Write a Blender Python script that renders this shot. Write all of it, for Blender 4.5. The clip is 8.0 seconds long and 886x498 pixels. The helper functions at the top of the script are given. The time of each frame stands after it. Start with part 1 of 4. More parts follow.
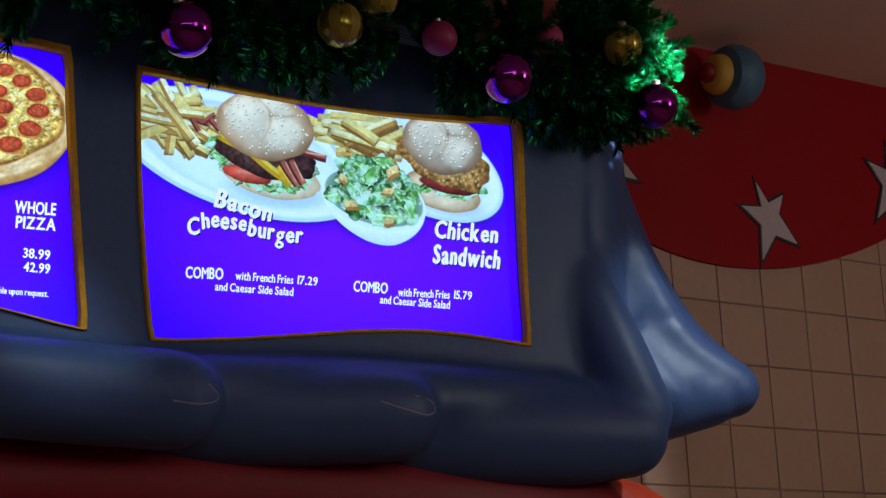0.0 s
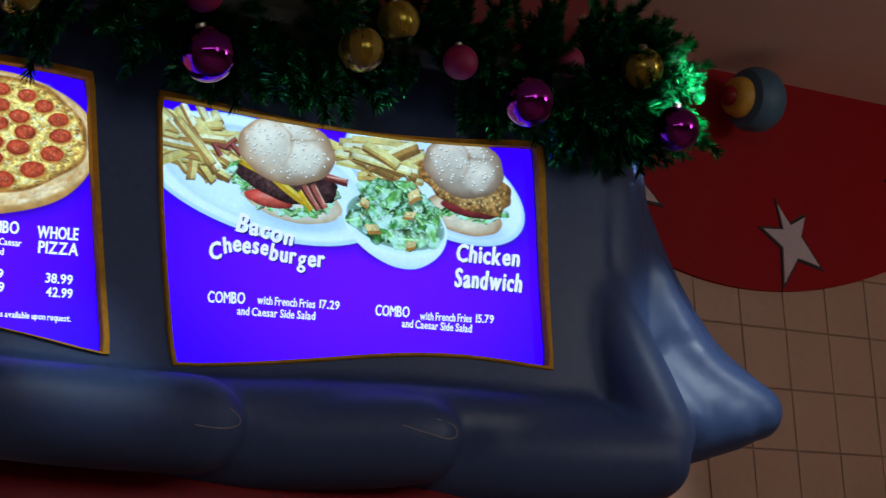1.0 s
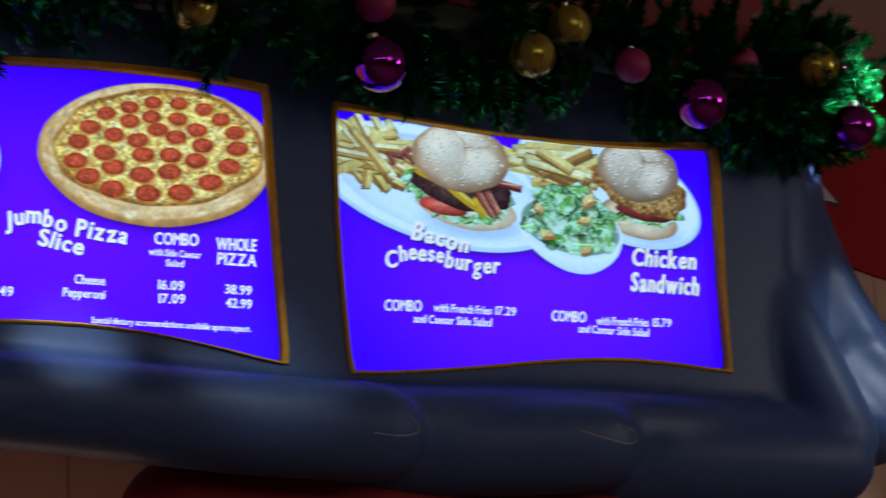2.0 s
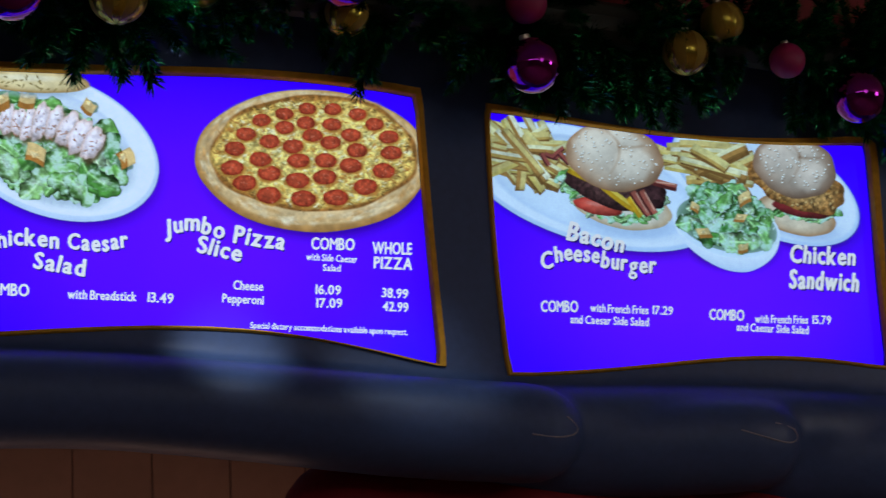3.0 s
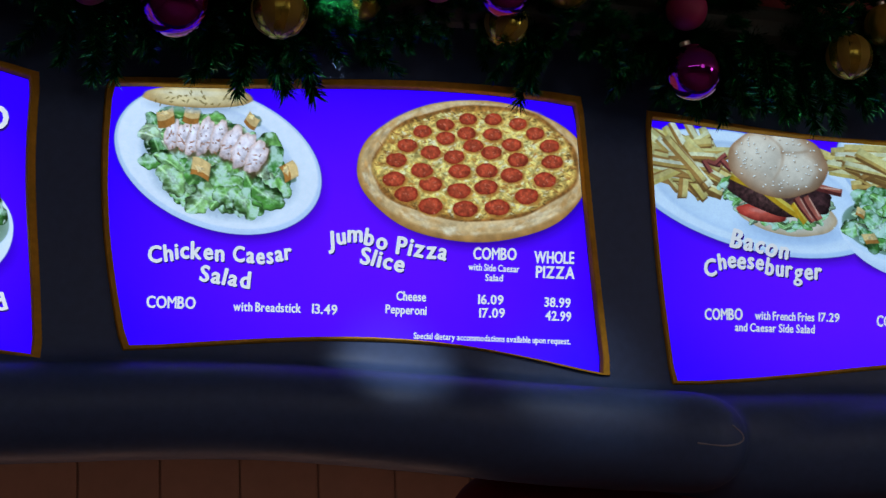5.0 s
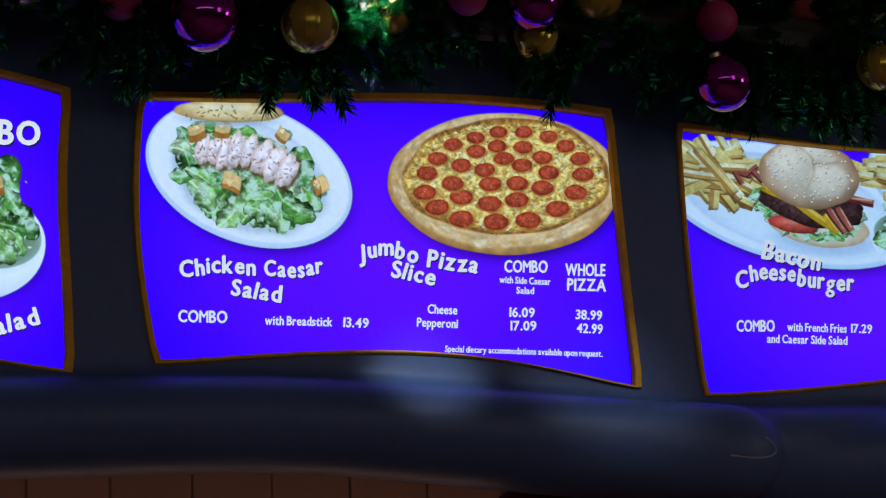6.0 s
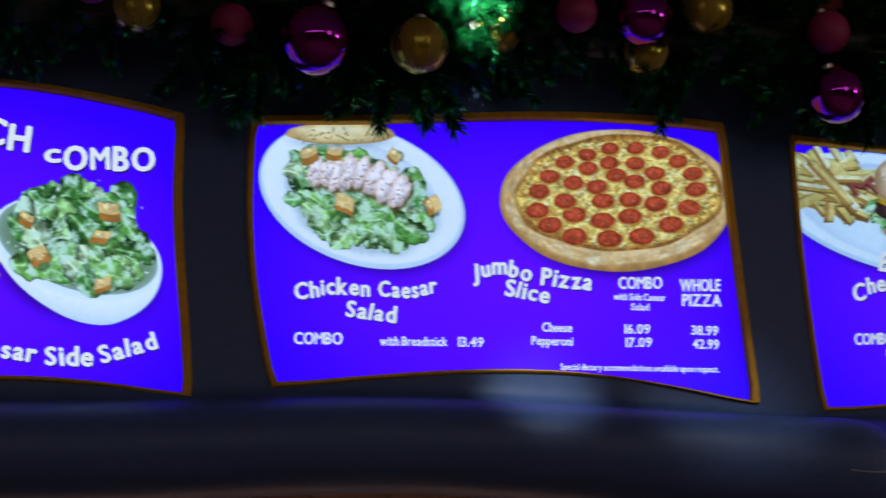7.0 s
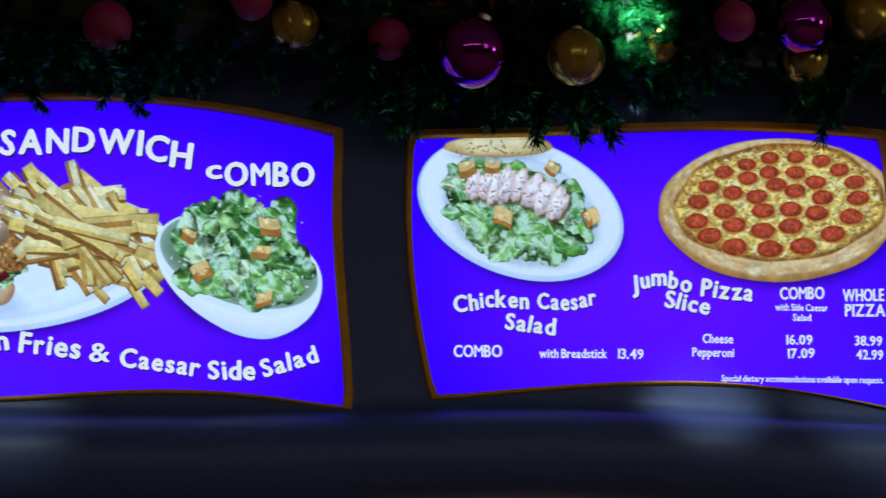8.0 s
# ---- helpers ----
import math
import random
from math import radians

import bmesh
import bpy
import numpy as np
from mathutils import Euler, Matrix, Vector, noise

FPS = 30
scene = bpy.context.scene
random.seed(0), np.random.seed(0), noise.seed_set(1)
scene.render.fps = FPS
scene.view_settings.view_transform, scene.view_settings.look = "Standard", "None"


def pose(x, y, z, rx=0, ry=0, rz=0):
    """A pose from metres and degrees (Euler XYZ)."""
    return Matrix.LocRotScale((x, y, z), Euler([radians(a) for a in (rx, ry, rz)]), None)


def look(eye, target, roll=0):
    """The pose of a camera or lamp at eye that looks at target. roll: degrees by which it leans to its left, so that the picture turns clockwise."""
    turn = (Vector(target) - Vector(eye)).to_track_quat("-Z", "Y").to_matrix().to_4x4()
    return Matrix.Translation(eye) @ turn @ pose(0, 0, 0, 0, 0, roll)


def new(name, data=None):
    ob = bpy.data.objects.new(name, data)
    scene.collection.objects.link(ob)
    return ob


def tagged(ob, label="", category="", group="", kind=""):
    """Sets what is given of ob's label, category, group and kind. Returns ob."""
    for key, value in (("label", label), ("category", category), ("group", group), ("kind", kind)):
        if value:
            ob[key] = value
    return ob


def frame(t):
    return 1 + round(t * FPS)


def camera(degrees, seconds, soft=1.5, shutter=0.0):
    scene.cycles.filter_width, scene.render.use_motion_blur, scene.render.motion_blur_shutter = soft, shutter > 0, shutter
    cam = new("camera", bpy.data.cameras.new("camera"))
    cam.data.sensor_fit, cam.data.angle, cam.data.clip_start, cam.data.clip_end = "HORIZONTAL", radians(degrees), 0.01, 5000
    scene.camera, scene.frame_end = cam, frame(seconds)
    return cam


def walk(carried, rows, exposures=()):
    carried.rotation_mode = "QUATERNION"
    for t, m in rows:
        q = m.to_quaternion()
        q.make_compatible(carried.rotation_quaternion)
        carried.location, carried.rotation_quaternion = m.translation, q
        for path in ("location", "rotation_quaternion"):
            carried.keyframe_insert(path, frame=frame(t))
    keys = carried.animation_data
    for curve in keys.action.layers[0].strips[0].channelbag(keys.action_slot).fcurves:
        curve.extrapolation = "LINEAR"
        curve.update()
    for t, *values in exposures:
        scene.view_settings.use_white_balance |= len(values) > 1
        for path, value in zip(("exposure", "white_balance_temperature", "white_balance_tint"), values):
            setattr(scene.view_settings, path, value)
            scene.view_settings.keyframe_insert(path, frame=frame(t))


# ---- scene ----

# camera: it stands in one spot and turns from the end of the counter sign to its middle
EYE = 1.55
cam = camera(24.0, 8.0, soft=1.25, shutter=0.5)
PATH = [
    (0.0, pose(0, 0, EYE, 103.516, 3.162, -32.037)),
    (0.5, pose(0, 0, EYE, 103.927, 3.147, -31.836)),
    (1.0, pose(0, 0, EYE, 104.202, 3.194, -31.415)),
    (1.5, pose(0, 0, EYE, 104.417, 3.163, -29.573)),
    (2.0, pose(0, 0, EYE, 104.633, 3.022, -26.483)),
    (3.5, pose(0, 0, EYE, 104.978, 2.848, -20.717)),
    (4.0, pose(0, 0, EYE, 105.059, 2.730, -19.508)),
    (4.5, pose(0, 0, EYE, 105.201, 2.496, -18.415)),
    (6.0, pose(0, 0, EYE, 105.762, 2.393, -16.736)),
    (6.5, pose(0, 0, EYE, 106.051, 2.547, -15.946)),
    (7.0, pose(0, 0, EYE, 106.420, 2.530, -13.453)),
    (7.5, pose(0, 0, EYE, 106.705, 2.031, -10.898)),
    (8.0, pose(0, 0, EYE, 106.925, 1.785, -9.125)),
]
EXPOSURES = [(0.0, 0.0, 6050, 4.0), (1.0, 0.0, 6050, 4.0), (2.0, -0.2, 6150, 6.0), (3.5, -0.5, 6350, 10.0), (5.0, -0.5, 6350, 10.0), (8.0, -0.45, 6350, 10.0)]
walk(cam, PATH, EXPOSURES)

# ---- world and lamps ----
world = bpy.data.worlds.new("world")
scene.world = world
world.use_nodes = True
world.node_tree.nodes["Background"].inputs["Color"].default_value = (0.02, 0.018, 0.016, 1)
world.node_tree.nodes["Background"].inputs["Strength"].default_value = 1.0

CEIL = 3.79


def spot(name, place, target, watts, degrees, blend, colour, size=0.04):
    lamp = bpy.data.lights.new(name, "SPOT")
    lamp.energy, lamp.spot_size, lamp.spot_blend, lamp.color, lamp.shadow_soft_size = watts, radians(degrees), blend, colour, size
    ob = new(name, lamp)
    ob.matrix_world = look(place, target)
    return ob


def panel(name, place, target, watts, sx, sy, colour):
    lamp = bpy.data.lights.new(name, "AREA")
    lamp.energy, lamp.shape, lamp.size, lamp.size_y, lamp.color = watts, "RECTANGLE", sx, sy, colour
    ob = new(name, lamp)
    ob.matrix_world = look(place, target)
    return ob


COOL = (0.88, 0.96, 1.0)
spot("track_lamp", (1.05, 3.05, CEIL - 0.10), (1.18, 4.22, 3.455), 4200, 7.5, 0.7, COOL)
spot("track_lamp", (1.25, 3.10, CEIL - 0.10), (1.36, 4.46, 2.60), 165, 11, 1.0, COOL)
spot("track_lamp", (1.75, 3.10, CEIL - 0.10), (1.80, 4.44, 2.54), 48, 17, 1.0, COOL)
spot("track_lamp", (-0.35, 3.10, CEIL - 0.10), (-0.24, 4.46, 2.54), 40, 14, 1.0, COOL)
spot("track_lamp", (3.75, 3.05, CEIL - 0.10), (3.55, 4.24, 3.37), 5200, 9, 0.5, COOL)
spot("track_lamp", (4.10, 3.20, CEIL - 0.10), (3.74, 4.58, 2.58), 100, 27, 1.0, COOL)
# one broad unseen panel, added to stand in for the room's general light
panel("room_fill_lamp", (-0.5, -0.6, CEIL - 0.06), (-0.5, 0.2, 0), 52, 5.0, 1.4, (1.0, 0.97, 0.96))
# unseen point lamps, added as fill for the ceiling and the right-hand walls
for place, watts in (((2.7, 1.2, 3.45), 13), ((5.7, 1.5, 3.25), 56)):
    fill_lamp = bpy.data.lights.new("added_fill_lamp", "POINT")
    fill_lamp.energy, fill_lamp.shadow_soft_size, fill_lamp.color = watts, 0.4, (1.0, 0.94, 0.90)
    new("added_fill_lamp", fill_lamp).location = place
panel("kitchen_light_lamp", (1.9, 4.98, 1.82), (1.9, 5.10, 2.3), 5.0, 4.0, 0.08, (1.0, 0.60, 0.45))


# ---- materials ----
def srgb(r, g, b):
    f = lambda v: v / 12.92 if v <= 0.04045 else ((v + 0.055) / 1.055) ** 2.4
    return tuple(f(v / 255) for v in (r, g, b))


def material(name, colour, rough=0.5, metal=0.0, grain=60.0, stain=3.0, vary=0.12, bump=0.15, dist=0.002, spec=0.5, piece=0.0, coat=0.0):
    """A painted or natural surface: two scales of colour change, fine relief, roughness that varies."""
    m = bpy.data.materials.new(name)
    m.use_nodes = True
    t = m.node_tree
    n, k = t.nodes, t.links
    b = n["Principled BSDF"]
    geo = n.new("ShaderNodeNewGeometry")
    fine, broad = n.new("ShaderNodeTexNoise"), n.new("ShaderNodeTexNoise")
    fine.inputs["Scale"].default_value, broad.inputs["Scale"].default_value = grain, stain
    fine.inputs["Detail"].default_value = broad.inputs["Detail"].default_value = 6
    for q in (fine, broad):
        k.new(geo.outputs["Position"], q.inputs["Vector"])
    add = n.new("ShaderNodeMath")
    add.operation = "ADD"
    k.new(fine.outputs["Fac"], add.inputs[0])
    k.new(broad.outputs["Fac"], add.inputs[1])
    last = add.outputs[0]
    low, high = 0.6, 1.4
    if piece:
        info = n.new("ShaderNodeObjectInfo")
        mul = n.new("ShaderNodeMath")
        mul.operation = "MULTIPLY_ADD"
        mul.inputs[1].default_value = piece
        k.new(info.outputs["Random"], mul.inputs[0])
        k.new(last, mul.inputs[2])
        last = mul.outputs[0]
        high += piece
    span = n.new("ShaderNodeMapRange")
    span.inputs["From Min"].default_value, span.inputs["From Max"].default_value = low, high
    span.inputs["To Min"].default_value, span.inputs["To Max"].default_value = 1 - vary, 1 + vary
    k.new(last, span.inputs["Value"])
    mix = n.new("ShaderNodeVectorMath")
    mix.operation = "SCALE"
    mix.inputs[0].default_value = colour
    k.new(span.outputs[0], mix.inputs["Scale"])
    k.new(mix.outputs[0], b.inputs["Base Color"])
    rr = n.new("ShaderNodeMapRange")
    rr.inputs["From Min"].default_value, rr.inputs["From Max"].default_value = 0.3, 0.7
    rr.inputs["To Min"].default_value, rr.inputs["To Max"].default_value = rough * 0.85, min(1, rough * 1.15)
    k.new(broad.outputs["Fac"], rr.inputs["Value"])
    k.new(rr.outputs[0], b.inputs["Roughness"])
    b.inputs["Metallic"].default_value = metal
    b.inputs["Specular IOR Level"].default_value = spec
    b.inputs["Coat Weight"].default_value = coat
    b.inputs["Coat Roughness"].default_value = 0.15
    if bump:
        u = n.new("ShaderNodeBump")
        u.inputs["Strength"].default_value, u.inputs["Distance"].default_value = bump, dist
        k.new(fine.outputs["Fac"], u.inputs["Height"])
        k.new(u.outputs[0], b.inputs["Normal"])
    return m


def picture_material(name, grain=90.0, vary=0.3, power=1.0):
    """A lit print or display: its colours come from the mesh, with a fine photographic grain."""
    m = bpy.data.materials.new(name)
    m.use_nodes = True
    t = m.node_tree
    n, k = t.nodes, t.links
    b = n["Principled BSDF"]
    b.inputs["Base Color"].default_value = (0.01, 0.01, 0.012, 1)
    b.inputs["Roughness"].default_value = 0.6
    b.inputs["Specular IOR Level"].default_value = 0.15
    at = n.new("ShaderNodeAttribute")
    at.attribute_name = "Col"
    geo = n.new("ShaderNodeNewGeometry")
    q = n.new("ShaderNodeTexNoise")
    q.inputs["Scale"].default_value, q.inputs["Detail"].default_value = grain, 5
    k.new(geo.outputs["Position"], q.inputs["Vector"])
    span = n.new("ShaderNodeMapRange")
    span.inputs["From Min"].default_value, span.inputs["From Max"].default_value = -0.4, 0.4
    span.inputs["To Min"].default_value, span.inputs["To Max"].default_value = 1 - vary, 1 + vary
    q2 = n.new("ShaderNodeTexNoise")
    q2.inputs["Scale"].default_value, q2.inputs["Detail"].default_value = grain * 4, 4
    k.new(geo.outputs["Position"], q2.inputs["Vector"])
    both = n.new("ShaderNodeMath")
    both.operation = "ADD"
    k.new(q.outputs["Fac"], both.inputs[0])
    k.new(q2.outputs["Fac"], both.inputs[1])
    half = n.new("ShaderNodeMath")
    half.operation = "SUBTRACT"
    half.inputs[1].default_value = 1.0
    k.new(both.outputs[0], half.inputs[0])
    gr = n.new("ShaderNodeMath")
    gr.operation = "MULTIPLY"
    k.new(half.outputs[0], gr.inputs[0])
    k.new(at.outputs["Alpha"], gr.inputs[1])
    k.new(gr.outputs[0], span.inputs["Value"])
    sc = n.new("ShaderNodeVectorMath")
    sc.operation = "SCALE"
    k.new(at.outputs["Color"], sc.inputs[0])
    k.new(span.outputs[0], sc.inputs["Scale"])
    k.new(sc.outputs[0], b.inputs["Emission Color"])
    b.inputs["Emission Strength"].default_value = power
    return m


BLUE = material("blue_painted_fibreglass", (0.046, 0.078, 0.185), 0.46, spec=0.32, grain=45, stain=2.2, vary=0.16, bump=0.12, dist=0.003)
OCHRE = material("ochre_paint", (0.66, 0.33, 0.035), 0.85, spec=0.08, grain=60, stain=9, vary=0.22, bump=0.2)
RED = material("red_painted_fibreglass", (0.21, 0.003, 0.009), 0.5, spec=0.3, grain=50, stain=3, vary=0.18, bump=0.1)
# the red of the bolster's end with a spot's light mixed into its colour
LIT_RED = material("spot_lit_red_fibreglass", (0.55, 0.05, 0.015), 0.4, grain=50, stain=3, vary=0.18, bump=0.1)
VALANCE = material("red_wall_paint", (0.29, 0.004, 0.008), 0.75, spec=0.2, grain=120, stain=2, vary=0.1, bump=0.25)
STAR = material("pale_grey_paint", (0.50, 0.40, 0.40), 0.7, grain=90, stain=5, vary=0.12)
INK = material("black_outline_paint", (0.012, 0.011, 0.011), 0.6, grain=90, stain=5)
TILE = material("beige_glazed_tile", (0.43, 0.26, 0.18), 0.42, grain=35, stain=4, vary=0.10, bump=0.08, piece=0.25)
GROUT = material("brown_grout", (0.30, 0.18, 0.125), 0.9, grain=200, stain=6, vary=0.2, bump=0.3)
PLASTER = material("beige_ceiling_plaster", (0.74, 0.52, 0.42), 0.9, grain=150, stain=1.5, vary=0.08, bump=0.3)
WALLPAINT = material("tan_wall_paint", (0.35, 0.24, 0.18), 0.85, grain=140, stain=1.5, vary=0.08, bump=0.2)
FLOOR = material("terracotta_floor", (0.36, 0.22, 0.16), 0.45, grain=50, stain=2, vary=0.2, bump=0.2)
NEEDLE = material("green_tinsel_needles", (0.014, 0.19, 0.052), 0.22, metal=0.88, grain=30, stain=8, vary=0.45, bump=0.0, spec=0.9)
STEM = material("brown_wire_stem", (0.02, 0.022, 0.012), 0.7)
PURPLE = material("purple_mirror_finish", (0.27, 0.02, 0.31), 0.07, metal=1.0, grain=20, stain=4, vary=0.08, bump=0.0)
GOLD = material("gold_satin_finish", (0.40, 0.31, 0.038), 0.26, metal=0.85, grain=90, stain=6, vary=0.12, bump=0.05)
GOLDMATT = material("gold_glitter_stripe", (0.30, 0.20, 0.02), 0.7, metal=0.5, grain=500, stain=9, vary=0.3, bump=0.4)
PINK = material("magenta_matt_finish", (0.28, 0.006, 0.07), 0.6, grain=200, stain=6, vary=0.1, bump=0.05)
CAPMETAL = material("ornament_cap_metal", (0.55, 0.50, 0.40), 0.35, metal=1.0)
YELLOWP = material("yellow_paint", (0.55, 0.30, 0.03), 0.55, grain=70, stain=8, vary=0.15)
TEALP = material("teal_paint", (0.06, 0.13, 0.19), 0.55, grain=70, stain=8, vary=0.15)
DARKRED = material("dark_red_paint", (0.22, 0.010, 0.012), 0.6, grain=60, stain=5, vary=0.2)
BLACK = material("black_plastic_housing", (0.015, 0.015, 0.016), 0.5)
SCREEN = picture_material("display_ground", grain=3.0, vary=0.05, power=1.5)
PHOTO = picture_material("display_photo", grain=60.0, vary=0.75)
LETTER = picture_material("display_letters", grain=40.0, vary=0.04)


# ---- mesh helpers ----
def thing(name, label, category, group="", kind="", at=(0, 0, 0)):
    ob = new(name)
    ob.location = at
    ob.empty_display_size = 0.1
    return tagged(ob, label, category, group, kind)


def part(name, bm, mats, parent=None, label="", smooth=0.0):
    me = bpy.data.meshes.new(name)
    bm.normal_update()
    bm.to_mesh(me)
    bm.free()
    for m in mats if isinstance(mats, (list, tuple)) else [mats]:
        me.materials.append(m)
    if smooth:
        for p in me.polygons:
            p.use_smooth = True
        me.set_sharp_from_angle(angle=radians(smooth))
    ob = new(name, me)
    if parent:
        ob.parent = parent
    if label:
        tagged(ob, label)
    return ob


def box(bm, x0, x1, y0, y1, z0, z1, bevel=0.0):
    vs = [bm.verts.new((x, y, z)) for x in (x0, x1) for y in (y0, y1) for z in (z0, z1)]
    fs = [bm.faces.new([vs[i] for i in q]) for q in ((0, 1, 3, 2), (4, 6, 7, 5), (0, 4, 5, 1), (2, 3, 7, 6), (0, 2, 6, 4), (1, 5, 7, 3))]
    if bevel:
        es = {e for f in fs for e in f.edges}
        bmesh.ops.bevel(bm, geom=list(es), offset=bevel, segments=2, profile=0.6, affect="EDGES")
    return bm


def prism(bm, outline, y0, y1):
    """A closed upright outline in x and z, between two depths."""
    a = [bm.verts.new((x, y0, z)) for x, z in outline]
    b = [bm.verts.new((x, y1, z)) for x, z in outline]
    bm.faces.new(a)
    bm.faces.new(b[::-1])
    for i in range(len(a)):
        j = (i + 1) % len(a)
        bm.faces.new((a[j], a[i], b[i], b[j]))
    bmesh.ops.recalc_face_normals(bm, faces=bm.faces[:])
    return bm


def spline(points, steps):
    """Points along a smooth curve through all the given ones, of any dimension."""
    p = [np.array(q, float) for q in points]
    p = [2 * p[0] - p[1]] + p + [2 * p[-1] - p[-2]]
    out = []
    for i in range(1, len(p) - 2):
        for s in range(steps):
            u = s / steps
            out.append(0.5 * (2 * p[i] + (p[i + 1] - p[i - 1]) * u + (2 * p[i - 1] - 5 * p[i] + 4 * p[i + 1] - p[i + 2]) * u * u
                              + (3 * p[i] - p[i - 1] - 3 * p[i + 1] + p[i + 2]) * u ** 3))
    out.append(p[-2])
    return out


def sweep(bm, points, segs=20, steps=8, caps=5, flat=1.0):
    """A round limb along (x, y, z, radius), with domed ends."""
    c = spline(points, steps)
    rows = [(Vector(q[:3]), max(q[3], 0.002)) for q in c]
    t0, t1 = (rows[0][0] - rows[1][0]).normalized(), (rows[-1][0] - rows[-2][0]).normalized()
    ends = [math.sin(math.pi / 2 * (i + 1) / (caps + 1)) for i in range(caps)]
    first = [(rows[0][0] + t0 * rows[0][1] * s, rows[0][1] * math.sqrt(1 - s * s)) for s in ends][::-1]
    final = [(rows[-1][0] + t1 * rows[-1][1] * s, rows[-1][1] * math.sqrt(1 - s * s)) for s in ends]
    rows = first + rows + final
    rings = []
    for i, (q, r) in enumerate(rows):
        t = (rows[min(i + 1, len(rows) - 1)][0] - rows[max(i - 1, 0)][0]).normalized()
        side = t.cross(Vector((0, 0, 1)) if abs(t.z) < 0.9 else Vector((0, 1, 0))).normalized()
        up = side.cross(t)
        rings.append([bm.verts.new(q + side * (math.cos(a) * r * flat) + up * (math.sin(a) * r)) for a in (2 * math.pi * j / segs for j in range(segs))])
    for a, b in zip(rings, rings[1:]):
        for j in range(segs):
            k = (j + 1) % segs
            bm.faces.new((a[j], a[k], b[k], b[j]))
    bm.faces.new(rings[0][::-1])
    bm.faces.new(rings[-1])
    bmesh.ops.recalc_face_normals(bm, faces=bm.faces[:])
    return bm


def lathe(bm, profile, segs=32, axis="z", mat_of=None):
    """A turned form from (radius, height) pairs round z (or y)."""
    put = (lambda r, h, a: (r * math.cos(a), r * math.sin(a), h)) if axis == "z" else (lambda r, h, a: (r * math.cos(a), h, r * math.sin(a)))
    rings = [[bm.verts.new(put(max(r, 0.0005), h, 2 * math.pi * j / segs)) for j in range(segs)] for r, h in profile]
    for i, (a, b) in enumerate(zip(rings, rings[1:])):
        for j in range(segs):
            k = (j + 1) % segs
            f = bm.faces.new((a[j], a[k], b[k], b[j]))
            if mat_of:
                f.material_index = mat_of(i, j)
    bm.faces.new(rings[0][::-1])
    bm.faces.new(rings[-1])
    bmesh.ops.recalc_face_normals(bm, faces=bm.faces[:])
    return bm


# ---- the room ----
FACE, GLASS, WALL = 4.53, 4.60, 5.10
TURN = pose(4.1, WALL, 0, 0, 0, 5)


def wall_piece(name, x0, x1, y0, y1, z0, z1, mat, label, category="wall"):
    ob = part(name, box(bmesh.new(), x0, x1, y0, y1, z0, z1), mat)
    return tagged(ob, label, category, kind="structure")


wall_piece("floor", -5.0, 9.6, -6.0, 7.0, -0.15, 0.0, FLOOR, "terracotta tiled floor of the dining hall", "floor")
wall_piece("ceiling", -5.0, 9.6, -6.0, 7.0, CEIL, CEIL + 0.15, PLASTER, "flat beige plaster ceiling over the counter", "ceiling")
wall_piece("wall_south", -5.0, 9.6, -6.2, -6.0, 0, CEIL, WALLPAINT, "plain tan painted wall behind the dining area")
wall_piece("wall_west", -5.2, -5.0, -6.2, 7.0, 0, CEIL, WALLPAINT, "plain tan painted side wall")
wall_piece("wall_east", 9.6, 9.8, -6.2, 7.0, 0, CEIL, WALLPAINT, "plain tan painted far side wall")
wall_north = wall_piece("wall_north", -5.0, 4.1, WALL + 0.005, WALL + 0.25, 0, CEIL, GROUT, "tiled back wall with square beige tiles and brown grout")
wall_turned = part("wall_northeast", box(bmesh.new(), -0.25, 5.6, 0.005, 0.25, 0, CEIL), GROUT)
wall_turned.matrix_world = TURN
tagged(wall_turned, "tiled wall with square beige tiles beside the sign", "wall", kind="structure")

# red painted fascia with white stars, with a bowed lower edge, on the turned wall
FAS = 0.014


def edge_low(s):
    return 3.042 + 0.27 * abs(s - 0.30) ** 2.0 if s > 0.30 else 3.042 + 0.36 * (0.30 - s) ** 2.0


def fascia():
    n = 60
    s0, s1 = -0.55, 2.4
    low = [(s0 + (s1 - s0) * i / n) for i in range(n + 1)]
    # the lower edge swings in scallops, one to every two metres
    line = [(s, edge_low(((s + 0.75) % 2.1) - 0.75)) for s in low]
    bm = prism(bmesh.new(), line + [(s1, CEIL), (s0, CEIL)], -FAS, 0.004)
    ob = part("wall_fascia", bm, VALANCE)
    ob.matrix_world = TURN
    return tagged(ob, "red painted wall fascia with a scalloped lower edge and stars", "fascia", kind="structure")


fas = fascia()


def star(cx, cz, k, turn):
    """A lopsided hand-painted star: a black outline plate with a pale one on it. Each point and each notch has its own angle and reach."""
    shape = ((110, 0.148), (87, 0.063), (49, 0.130), (24, 0.055), (-34, 0.157), (-73, 0.063), (-113, 0.172), (-156, 0.056), (163, 0.148), (129, 0.058))
    pts = [(cx + k * r * math.cos(radians(a + turn)), cz + k * r * math.sin(radians(a + turn))) for a, r in shape]
    back = part("star", prism(bmesh.new(), pts, -FAS - 0.004, -FAS + 0.002), INK, fas, "pale star with a black outline")
    inner = [(cx + (x - cx) * 0.84, cz + (z - cz) * 0.84) for x, z in pts]
    part("star_face", prism(bmesh.new(), inner, -FAS - 0.008, -FAS - 0.003), STAR, back, "pale grey star face")


star(0.515, 3.222, 1.08, 3)
star(1.165, 3.42, 1.15, -14)
star(-0.20, 3.34, 1.0, 10)

